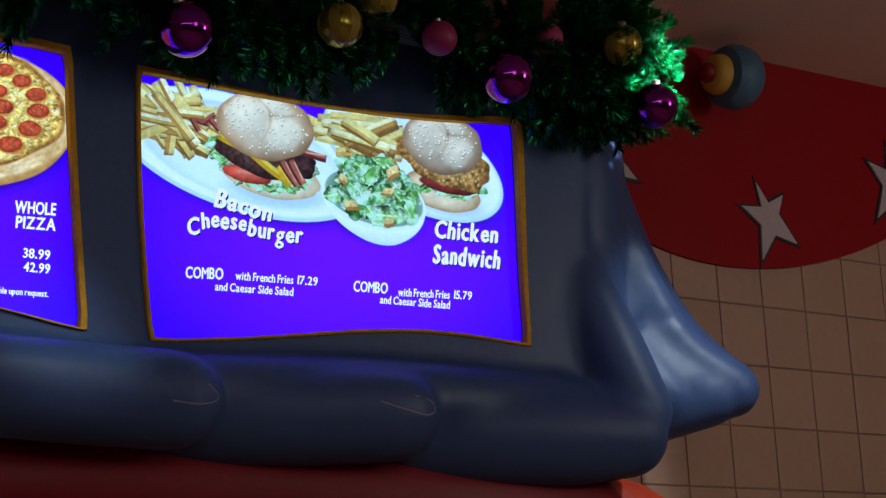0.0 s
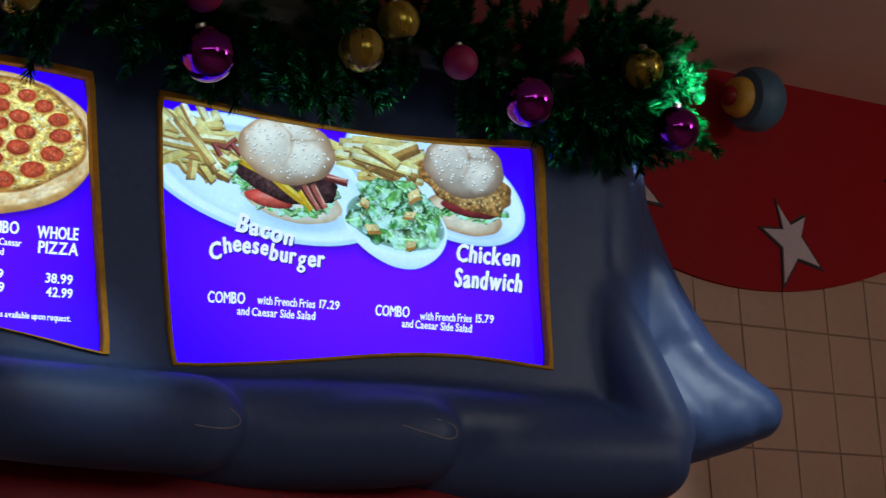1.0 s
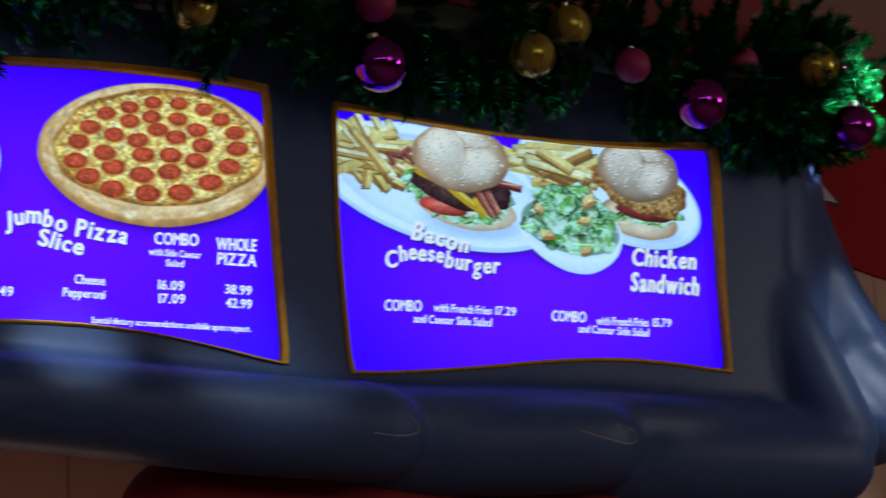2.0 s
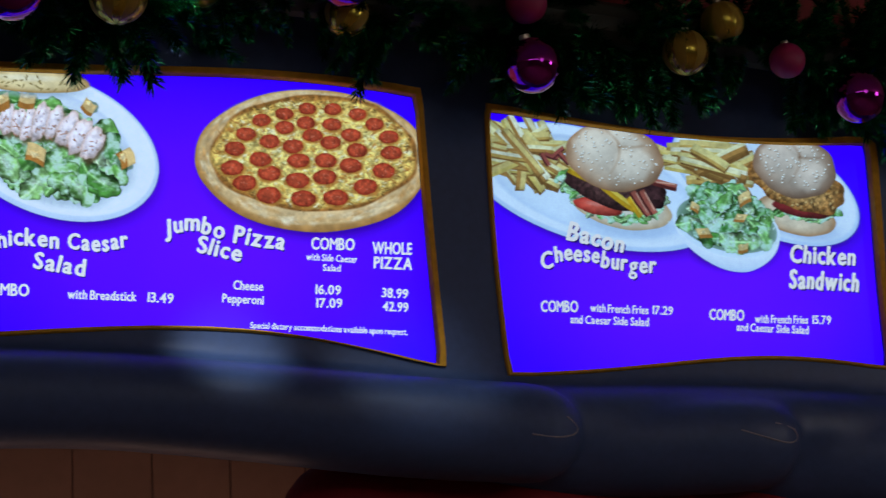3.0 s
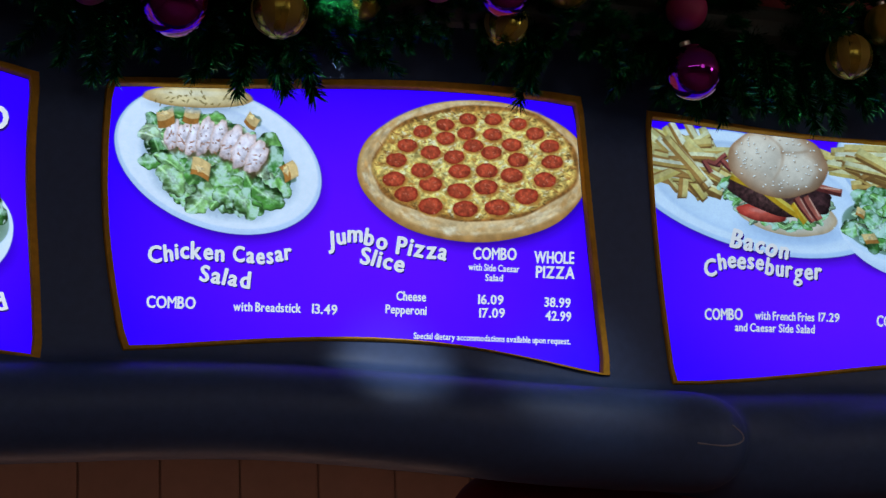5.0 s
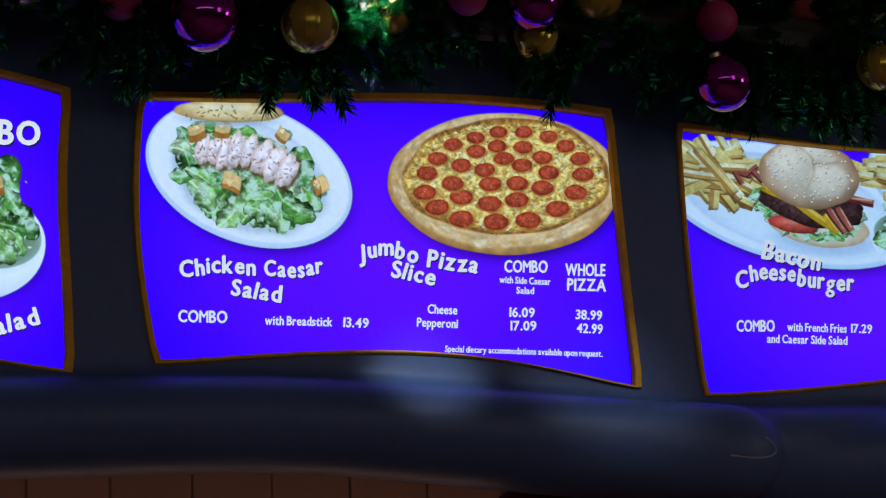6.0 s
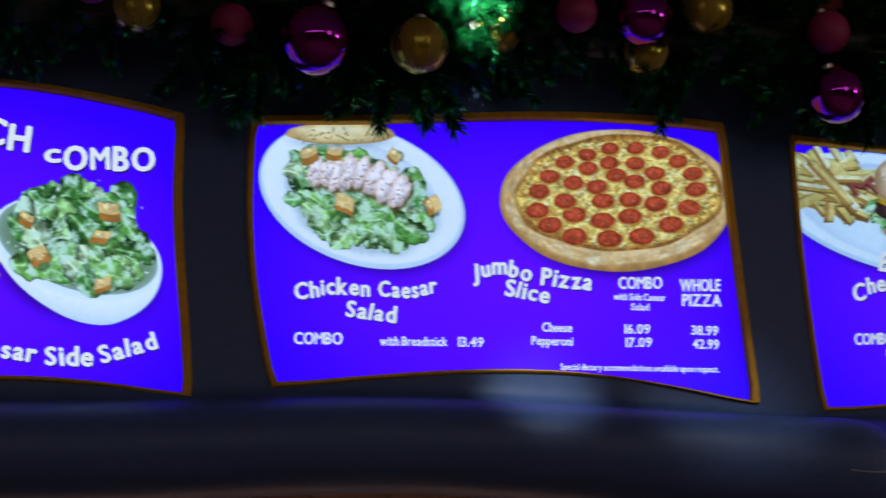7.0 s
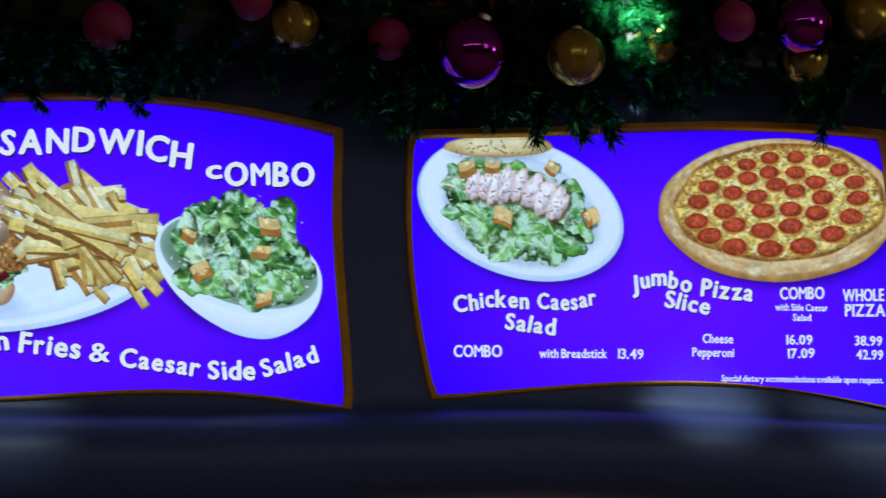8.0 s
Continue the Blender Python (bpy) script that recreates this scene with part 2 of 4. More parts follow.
# turned wooden knob with coloured rings on the fascia
knob = thing("wall_knob", "round teal and yellow wall knob on the red fascia", "knob")
knob.matrix_world = pose(4.360, 4.955, 3.640, 0, 0, -88)
part("base_ring", lathe(bmesh.new(), [(0.055, 0.075), (0.085, 0.065), (0.102, 0.04), (0.108, 0.01), (0.106, -0.02), (0.094, -0.045), (0.07, -0.055)], 40, "y"), TEALP, knob, "teal painted ring", 40)
part("middle_ring", lathe(bmesh.new(), [(0.066, -0.05), (0.068, -0.065), (0.062, -0.088), (0.045, -0.102)], 36, "y"), YELLOWP, knob, "yellow painted ring", 40)
part("tip", lathe(bmesh.new(), [(0.032, -0.10), (0.034, -0.112), (0.026, -0.13), (0.01, -0.138)], 28, "y"), RED, knob, "small red tip", 40)
part("bracket", sweep(bmesh.new(), [(0.0, 0.03, 0, 0.03), (-0.06, 0.06, 0, 0.03), (-0.17, 0.07, 0, 0.03)], 16, 4), DARKRED, knob, "short red wall bracket", 40)


# ---- the counter sign: one sculpted blue body with openings for the menu boards ----
def outline(corners, bulges, n=16, grow=0.0):
    """Four corners, clockwise from the upper left, and two bulges to a side (one arch, one wave)."""
    pts = []
    for i in range(4):
        a, b = np.array(corners[i]), np.array(corners[(i + 1) % 4])
        u = (b - a) / np.linalg.norm(b - a)
        nrm = np.array((-u[1], u[0]))
        for j in range(n):
            s = j / n
            pts.append(a + (b - a) * s + nrm * (bulges[i][0] * math.sin(math.pi * s) + bulges[i][1] * math.sin(2 * math.pi * s)))
    # soften the corners, then offset outwards
    for i in (0, n, 2 * n, 3 * n):
        k = len(pts)
        pts[i] = pts[i] * 0.86 + (pts[i - 1] + pts[(i + 1) % k]) * 0.07
    out = []
    for i, q in enumerate(pts):
        d = pts[(i + 1) % len(pts)] - pts[i - 1]
        d = d / np.linalg.norm(d)
        out.append(q + np.array((-d[1], d[0])) * grow)
    return [(float(x), float(z)) for x, z in out]


# the openings of the displays, and the outer corners of the ochre frames round them
BOARDS = {
    "left": (((-0.6, 3.26), (0.527, 3.225), (0.538, 2.573), (-0.575, 2.591)), ((0.050, -0.008), (-0.012, -0.004), (-0.024, -0.014), (0.020, 0.0))),
    "middle": (((0.714, 3.222), (1.860, 3.25), (1.888, 2.562), (0.744, 2.6)), ((0.017, -0.007), (-0.004, 0.0), (-0.058, -0.005), (0.026, 0.0))),
    "right": (((2.055, 3.228), (3.174, 3.236), (3.169, 2.6), (2.072, 2.551)), ((-0.034, 0.002), (-0.003, 0.002), (-0.030, -0.011), (0.010, 0.0))),
}
RIMS = {
    "left": ((-0.62, 3.277), (0.549, 3.238), (0.558, 2.562), (-0.595, 2.58)),
    "middle": ((0.697, 3.239), (1.876, 3.271), (1.907, 2.557), (0.73, 2.587)),
    "right": ((2.043, 3.247), (3.202, 3.225), (3.185, 2.589), (2.06, 2.541)),
}


def sign_body():
    bm = bmesh.new()
    # upright slab behind the boards, its end drawn out into a flaring skirt
    side = spline([(3.68, 3.46), (3.67, 3.26), (3.70, 3.05), (3.76, 2.88), (3.84, 2.70), (3.92, 2.58)], 5)
    ring = [(-1.7, 3.46)] + [tuple(q) for q in side] + [(3.86, 2.50), (3.4, 2.42), (2.0, 2.42), (1.4, 2.48), (-1.7, 2.47)]
    prism(bm, ring, FACE + 0.15, WALL - 0.04)
    flat = [(-1.7, 3.46), (3.44, 3.46), (3.42, 3.2), (3.40, 2.9), (3.42, 2.6), (3.40, 2.38), (2.3, 2.38), (1.7, 2.43), (1.2, 2.47), (-1.7, 2.46)]
    prism(bm, flat, FACE, WALL - 0.05)
    sweep(bm, [(3.44, 4.76, 3.44, 0.225), (3.44, 4.76, 3.1, 0.22), (3.44, 4.76, 2.8, 0.20), (3.45, 4.74, 2.55, 0.17)], 32, 6, 2)
    # rolled lower folds, each with a rounded end that overlaps the next
    sweep(bm, [(-1.7, 4.53, 2.435, 0.115), (-0.5, 4.53, 2.435, 0.115), (0.3, 4.53, 2.438, 0.112), (0.75, 4.52, 2.452, 0.110), (1.05, 4.515, 2.455, 0.110),
               (1.4, 4.50, 2.435, 0.115), (1.75, 4.475, 2.405, 0.120), (2.05, 4.45, 2.390, 0.121), (2.085, 4.45, 2.390, 0.118)], 28, 10)
    sweep(bm, [(1.75, 4.66, 2.42, 0.10), (2.1, 4.60, 2.375, 0.115), (2.35, 4.53, 2.370, 0.123), (2.62, 4.475, 2.375, 0.122), (2.70, 4.465, 2.378, 0.116)], 28, 10)
    sweep(bm, [(2.35, 4.68, 2.42, 0.10), (2.72, 4.61, 2.355, 0.120), (3.0, 4.54, 2.345, 0.130), (3.25, 4.50, 2.340, 0.128), (3.44, 4.47, 2.345, 0.112)], 28, 10)
    sweep(bm, [(-1.7, 4.56, 2.452, 0.095), (0.3, 4.56, 2.452, 0.095), (1.05, 4.555, 2.476, 0.095), (1.5, 4.545, 2.458, 0.099), (2.1, 4.53, 2.414, 0.106), (2.7, 4.53, 2.424, 0.11), (3.3, 4.53, 2.41, 0.105)], 24, 6)
    # upright ridges that run down into the two end folds, with deep valleys between them
    front = [(3.33, 4.74, 3.15, 0.09), (3.365, 4.68, 2.97, 0.095), (3.405, 4.61, 2.80, 0.098), (3.445, 4.54, 2.62, 0.10), (3.485, 4.475, 2.42, 0.10)]
    rear = [(3.53, 4.86, 3.28, 0.06), (3.645, 4.70, 2.97, 0.06), (3.69, 4.67, 2.83, 0.062), (3.785, 4.655, 2.64, 0.085), (3.93, 4.60, 2.52, 0.085)]
    sweep(bm, front, 24, 8)
    sweep(bm, rear, 22, 10)
    for w in (0.3, 0.5, 0.7, 0.85):
        sweep(bm, [(p[0] + (q[0] - p[0]) * w, p[1] + (q[1] - p[1]) * w + 0.17 * (1 - w) + 0.02, p[2] + (q[2] - p[2]) * w + 0.03, 0.085) for p, q in zip(front, rear)], 16, 6)
    sweep(bm, [(3.66, 4.86, 3.42, 0.08), (3.69, 4.83, 3.18, 0.075), (3.735, 4.80, 3.0, 0.072), (3.795, 4.78, 2.85, 0.072), (3.865, 4.745, 2.70, 0.075), (3.93, 4.68, 2.59, 0.078), (3.95, 4.61, 2.525, 0.078)], 22, 8)
    sweep(bm, [(3.66, 4.80, 2.72, 0.08), (3.74, 4.74, 2.60, 0.095), (3.84, 4.665, 2.54, 0.10), (3.93, 4.61, 2.525, 0.088)], 22, 6)
    sweep(bm, [(3.50, 4.76, 2.46, 0.09), (3.66, 4.71, 2.455, 0.095), (3.86, 4.62, 2.50, 0.09)], 22, 8)
    me = bpy.data.meshes.new("rough_body")
    bm.to_mesh(me)
    bm.free()
    raw = new("rough_body", me)
    rem = raw.modifiers.new("remesh", "REMESH")
    rem.mode, rem.voxel_size = "VOXEL", 0.012
    smo = raw.modifiers.new("smooth", "SMOOTH")
    smo.factor, smo.iterations = 0.5, 22
    cutters = []
    for key, (corners, bulges) in BOARDS.items():
        cm = bpy.data.meshes.new("cutter")
        cb = prism(bmesh.new(), outline(corners, bulges, grow=0.003), 4.0, 4.80)
        cb.to_mesh(cm)
        cb.free()
        cut = new("cutter", cm)
        cutters.append(cut)
        mod = raw.modifiers.new("opening", "BOOLEAN")
        mod.operation, mod.object, mod.solver = "DIFFERENCE", cut, "EXACT"
    bpy.context.view_layer.update()
    done = bpy.data.meshes.new_from_object(raw.evaluated_get(bpy.context.evaluated_depsgraph_get()))
    done.name = "sign_body"
    for ob in cutters + [raw]:
        bpy.data.objects.remove(ob)
    done.materials.clear()
    done.materials.append(BLUE)
    for p in done.polygons:
        p.use_smooth, p.material_index = True, 0
    done.set_sharp_from_angle(angle=radians(50))
    return done


sign = thing("counter_sign", "sculpted blue fibreglass sign with rolled folds, mounted on the tiled wall", "sign")
body = new("body", sign_body())
body.parent = sign
bpy.context.view_layer.update()
# hairline mould seams on the fold ends
SEAM = material("pale_seam_line", (0.28, 0.26, 0.30), 0.6)
for pts in (((2.03, 4.335, 2.366), (2.10, 4.332, 2.360), (2.155, 4.348, 2.372), (2.165, 4.352, 2.392), (2.13, 4.340, 2.412)),
            ((2.60, 4.352, 2.392), (2.67, 4.348, 2.372), (2.73, 4.355, 2.362), (2.765, 4.375, 2.375), (2.755, 4.37, 2.398), (2.70, 4.353, 2.412))):
    pts = [body.closest_point_on_mesh(Vector(q))[1] for q in pts]
    part("seam", sweep(bmesh.new(), [(q.x, q.y - 0.0006, q.z, 0.0022) for q in pts], 8, 6, 2), SEAM, sign, "fine raised mould seam", 60)
# upper band behind the garland
part("top_band", box(bmesh.new(), -1.7, 3.55, FACE + 0.05, WALL - 0.06, 3.44, CEIL - 0.01, 0.02), DARKRED, sign, "dark red upper band behind the garland", 40)

# red rolled form under the blue folds
under = thing("red_bolster", "dark red sculpted bolster under the blue sign folds", "bolster")
part("roll", sweep(bmesh.new(), [(1.70, 4.71, 2.205, 0.165), (2.3, 4.69, 2.185, 0.18), (2.9, 4.67, 2.165, 0.18), (3.35, 4.66, 2.135, 0.17)], 28, 10), RED, under, "dark red roll", 60)
# the end looks lit by a spot; its brighter orange is in the material
part("end_roll", sweep(bmesh.new(), [(3.36, 4.68, 2.15, 0.10), (3.54, 4.68, 2.165, 0.10), (3.66, 4.70, 2.13, 0.10)], 26, 8), LIT_RED, under, "rounded end, its spot-lit orange red put into the colour", 60)


# ---- menu boards: an ochre lined opening, a lit display, its pictures and words ----
TONE = {"left": (0.79, 0.96, 1.20), "middle": (0.79, 0.96, 1.20), "right": (0.70, 0.96, 1.28)}
BRIGHT = {"left": 1.25, "middle": 1.18, "right": 1.03}


def ground(x, z):
    """The display's own violet, in linear light: a little redder in its middle."""
    r = np.clip(np.hypot((x - 0.02) / 0.66, (z + 0.05) / 0.42), 0, 1)[..., None] ** 2
    return (np.array(srgb(84, 11, 255)) * (1 - r) + np.array(srgb(44, 0, 255)) * r) * 1.5


# how each display's artwork sheet (units to the right and down) lies on its glass, in metres
SHEET = {
    "left": (0.001305309, 2.46985e-05, -0.2195329, 2.172411e-05, -0.001382156, 0.6317476, -4.562624e-05, 8.409605e-05),
    "middle": (0.001368753, -4.996961e-05, -0.9159386, 5.787262e-05, -0.001373266, 0.543659, -8.239313e-05, 7.781116e-05),
    "right": (0.001587622, -7.049271e-05, -0.9166151, 0.0001401252, -0.001433687, 0.4953241, -0.0001590671, 6.80444e-05),
}


def on_glass(key, u, v):
    a, b, c, d, e, f, g, h = SHEET[key]
    w = g * u + h * v + 1
    return (a * u + b * v + c) / w, (d * u + e * v + f) / w


def flat_mesh(name, verts, faces, colours, parent, mat, label=""):
    me = bpy.data.meshes.new(name)
    me.from_pydata(verts, [], faces)
    att = me.color_attributes.new("Col", "FLOAT_COLOR", "POINT")
    att.data.foreach_set("color", np.asarray(colours, dtype=np.float32).ravel())
    me.materials.append(mat)
    ob = new(name, me)
    ob.parent = parent
    return tagged(ob, label)


LATTICE = np.random.RandomState(5).rand(64, 64)


def cloud(x, y, size, octaves=3, shift=0.0):
    """Soft noise from 0 to 1 with features of that size."""
    out, gain, total = 0.0, 1.0, 0.0
    for k in range(octaves):
        p, q = x / size + 17.3 * k + shift, y / size + 5.7 * k + shift * 1.7
        i, j = np.floor(p).astype(int), np.floor(q).astype(int)
        f, g = p - i, q - j
        f, g = f * f * (3 - 2 * f), g * g * (3 - 2 * g)
        at = lambda m, n: LATTICE[m % 64, n % 64]
        out = out + gain * ((at(i, j) * (1 - f) + at(i + 1, j) * f) * (1 - g) + (at(i, j + 1) * (1 - f) + at(i + 1, j + 1) * f) * g)
        total, gain, size = total + gain, gain * 0.55, size * 0.5
    return out / total


class Photo:
    """A food photograph on a display, painted dab by dab on a fine sheet."""

    def __init__(self, key, u0, v0, u1, v1, seed):
        self.key, self.u0, self.v0 = key, u0, v0
        self.u, self.v = np.meshgrid(np.arange(u0, u1 + 1.0), np.arange(v0, v1 + 1.0))
        self.rgb = np.zeros(self.u.shape + (3,))
        self.cover = np.zeros(self.u.shape)
        self.dim = np.ones(self.u.shape)
        self.rnd = random.Random(seed)

    def window(self, cx, cy, reach):
        i0, i1 = max(0, int(cy - reach - self.v0)), max(0, int(cy + reach - self.v0) + 2)
        j0, j1 = max(0, int(cx - reach - self.u0)), max(0, int(cx + reach - self.u0) + 2)
        return slice(i0, i1), slice(j0, j1)

    def lay(self, w, a, col):
        a = np.clip(a, 0, 1)
        self.rgb[w] = self.rgb[w] * (1 - a[..., None]) + col * a[..., None]
        self.cover[w] = np.maximum(self.cover[w], a)

    def axes(self, w, cx, cy, turn):
        c, s = math.cos(radians(turn)), math.sin(radians(turn))
        x, y = self.u[w] - cx, self.v[w] - cy
        return x * c + y * s, -x * s + y * c

    def shadow(self, cx, cy, rx, ry, turn, depth=0.6, soft=0.25):
        """A soft shadow on the violet ground."""
        w = self.window(cx, cy, max(rx, ry) * (1 + 2 * soft))
        p, q = self.axes(w, cx, cy, turn)
        r = np.hypot(p / rx, q / ry)
        self.dim[w] = np.minimum(self.dim[w], 1 - depth * np.clip((1 + soft - r) / (2 * soft), 0, 1) ** 1.5)

    def dab(self, cx, cy, rx, ry, turn, inner, edge, rough=0.0, light=0.15, tex=0.12, grain=6.0, soft=1.2, power=2.0, alpha=1.0):
        """A rounded form: colour from its middle to its edge, lit from above, with a mottled surface."""
        w = self.window(cx, cy, max(rx, ry) * (1.1 + rough))
        if 0 in self.u[w].shape:
            return
        p, q = self.axes(w, cx, cy, turn)
        p, q = p / rx, q / ry
        r = np.hypot(p, q)
        if rough:
            t = np.arctan2(q, p)
            k = [self.rnd.uniform(0, 6.28) for _ in range(4)]
            r = r / (1 + rough * (0.5 * np.sin(2 * t + k[0]) + 0.4 * np.sin(3 * t + k[1]) + 0.4 * np.sin(5 * t + k[2]) + 0.35 * np.sin(9 * t + k[3])))
        a = (1 - r) * min(rx, ry) / soft + 0.5
        m = (np.clip(r, 0, 1) ** power)[..., None]
        col = np.array(inner) / 255 * (1 - m) + np.array(edge) / 255 * m
        up = -(self.v[w] - cy) / max(ry, 1) * 0.8 - (self.u[w] - cx) / max(rx, 1) * 0.25
        n = cloud(self.u[w], self.v[w], grain, 3, self.rnd.uniform(0, 40))
        col = col * (1 + light * up + tex * 2.4 * (n - 0.5))[..., None]
        self.lay(w, np.clip(a, 0, 1) * alpha, np.clip(col, 0, 1.06))

    def leaf(self, cx, cy, length, width, turn, colour):
        """A ruffled salad leaf: a pale rib, veined flanks and a dark rim on the lower side."""
        w = self.window(cx, cy, length * 1.15)
        if 0 in self.u[w].shape:
            return
        p, q = self.axes(w, cx, cy, turn)
        p, q = p / length, q / width
        k = self.rnd.uniform(0, 6.28)
        bend = 0.35 * math.sin(k)
        q = q - bend * (p * p - 0.4)
        half = np.sqrt(np.clip(1 - p * p, 0, 1)) * (0.88 + 0.13 * np.sin(6 * p + k) + 0.06 * np.sin(15 * p + 2 * k))
        a = (half - np.abs(q)) * width / 1.2 + 0.5
        vein = np.sin(16 * p + 6 * np.abs(q) + k)
        n = cloud(self.u[w], self.v[w], 13.0, 4, k)
        val = 0.86 + 0.36 * q * (1 if k > 3 else -1) + 0.05 * vein + 0.8 * (n - 0.5)
        val = val * np.clip(0.55 + 1.8 * (half - np.abs(q)), 0.55, 1)
        rib = np.exp(-(q / 0.10) ** 2) * np.clip(0.9 - p, 0, 1)
        col = np.array(colour) / 255 * val[..., None] + np.array((0.34, 0.36, 0.30)) * rib[..., None]
        pale = np.clip(n * 3.4 - 1.45, 0, 0.88)[..., None]
        col = col * (1 - pale) + np.array((0.80, 0.92, 0.84)) * pale
        self.lay(w, np.where(np.abs(p) < 1, a, 0), np.clip(col, 0, 1))

    def stick(self, cx, cy, length, width, turn, top, side):
        """A potato stick: a bright upper face, a browner flank, darker cut ends."""
        w = self.window(cx, cy, length * 0.6 + width)
        if 0 in self.u[w].shape:
            return
        p, q = self.axes(w, cx, cy, turn)
        k = self.rnd.uniform(0, 6.28)
        q = q + width * 0.25 * np.sin(2.2 * p / length + k)
        d = np.maximum(np.abs(p) - length / 2, np.abs(q) - width / 2)
        n = cloud(self.u[w], self.v[w], 7.0, 3, k)
        flank = np.clip((q / width - self.rnd.uniform(-0.05, 0.22)) * width / 1.3 + 0.5, 0, 1)[..., None]
        col = np.array(top) / 255 * (1 - flank) + np.array(side) / 255 * flank
        tip = np.clip((np.abs(p) - length * 0.42) / (length * 0.08), 0, 1) * 0.22
        col = col * (0.97 - 0.6 * tip + 0.26 * (n - 0.5) + 0.06 * np.sin(k + 3 * p / length))[..., None]
        self.lay(w, 0.5 - d / 1.8, np.clip(col, 0, 1.05))

    def put(self, name, parent, label):
        """The sheet as one flat mesh; its soft outline passes into the display's violet."""
        x, z = on_glass(self.key, self.u, self.v)
        gain = BRIGHT[self.key]
        v = self.rgb
        lin = np.where(v <= 0.04045, v / 12.92, ((np.maximum(v, 0.04) + 0.055) / 1.055) ** 2.4) * np.array(TONE[self.key]) * gain
        a = self.cover[..., None]
        col = ground(x, z) * self.dim[..., None] * (1 - a) + lin * a
        shown = (self.cover > 0.004) | (self.dim < 0.996)
        shown &= inside(self.key, x, z)
        used = shown[:-1, :-1] | shown[1:, :-1] | shown[:-1, 1:] | shown[1:, 1:]
        number = np.arange(x.size).reshape(x.shape)
        quads = np.stack([number[:-1, :-1][used], number[1:, :-1][used], number[1:, 1:][used], number[:-1, 1:][used]], 1)
        keep, quads = np.unique(quads, return_inverse=True)
        quads = quads.reshape(-1, 4)
        verts = np.stack([x.ravel(), np.full(x.size, -0.0006), z.ravel()], 1)[keep]
        cols = np.concatenate([col.reshape(-1, 3), 0.10 * a.reshape(-1, 1)], 1)[keep]
        return flat_mesh(name, verts.tolist(), quads.tolist(), cols, parent, PHOTO, label)


def inside(key, x, z):
    """Which places lie on the display, by its outline."""
    cx, cz = CENTRES[key]
    ring = [(px * GLASS / FACE, EYE + (pz - EYE) * GLASS / FACE) for px, pz in outline(*BOARDS[key], grow=0.003)]
    hit = np.zeros(x.shape, bool)
    for (x0, z0), (x1, z1) in zip(ring, ring[1:] + ring[:1]):
        x0, x1, z0, z1 = x0 - cx, x1 - cx, z0 - cz, z1 - cz
        if z0 != z1:
            hit ^= ((z0 > z) != (z1 > z)) & (x < (x1 - x0) * (z - z0) / (z1 - z0) + x0)
    return hit


CENTRES = {"left": (-0.03, 2.93), "middle": (1.315, 2.92), "right": (2.63, 2.91)}


def glyphs(text):
    """The mesh of a line of text: its points and faces."""
    cu = bpy.data.curves.new("letters", "FONT")
    cu.body, cu.size, cu.offset, cu.resolution_u = text, 1.0, 0.0 if text in "g&M" else 0.010, 3
    ob = new("letters", cu)
    bpy.context.view_layer.update()
    me = bpy.data.meshes.new_from_object(ob.evaluated_get(bpy.context.evaluated_depsgraph_get()))
    v = [tuple(q.co) for q in me.vertices]
    f = [tuple(p.vertices) for p in me.polygons]
    bpy.data.objects.remove(ob)
    bpy.data.curves.remove(cu)
    bpy.data.meshes.remove(me)
    return v, f


GLYPHS = {}
wobble = random.Random(3)


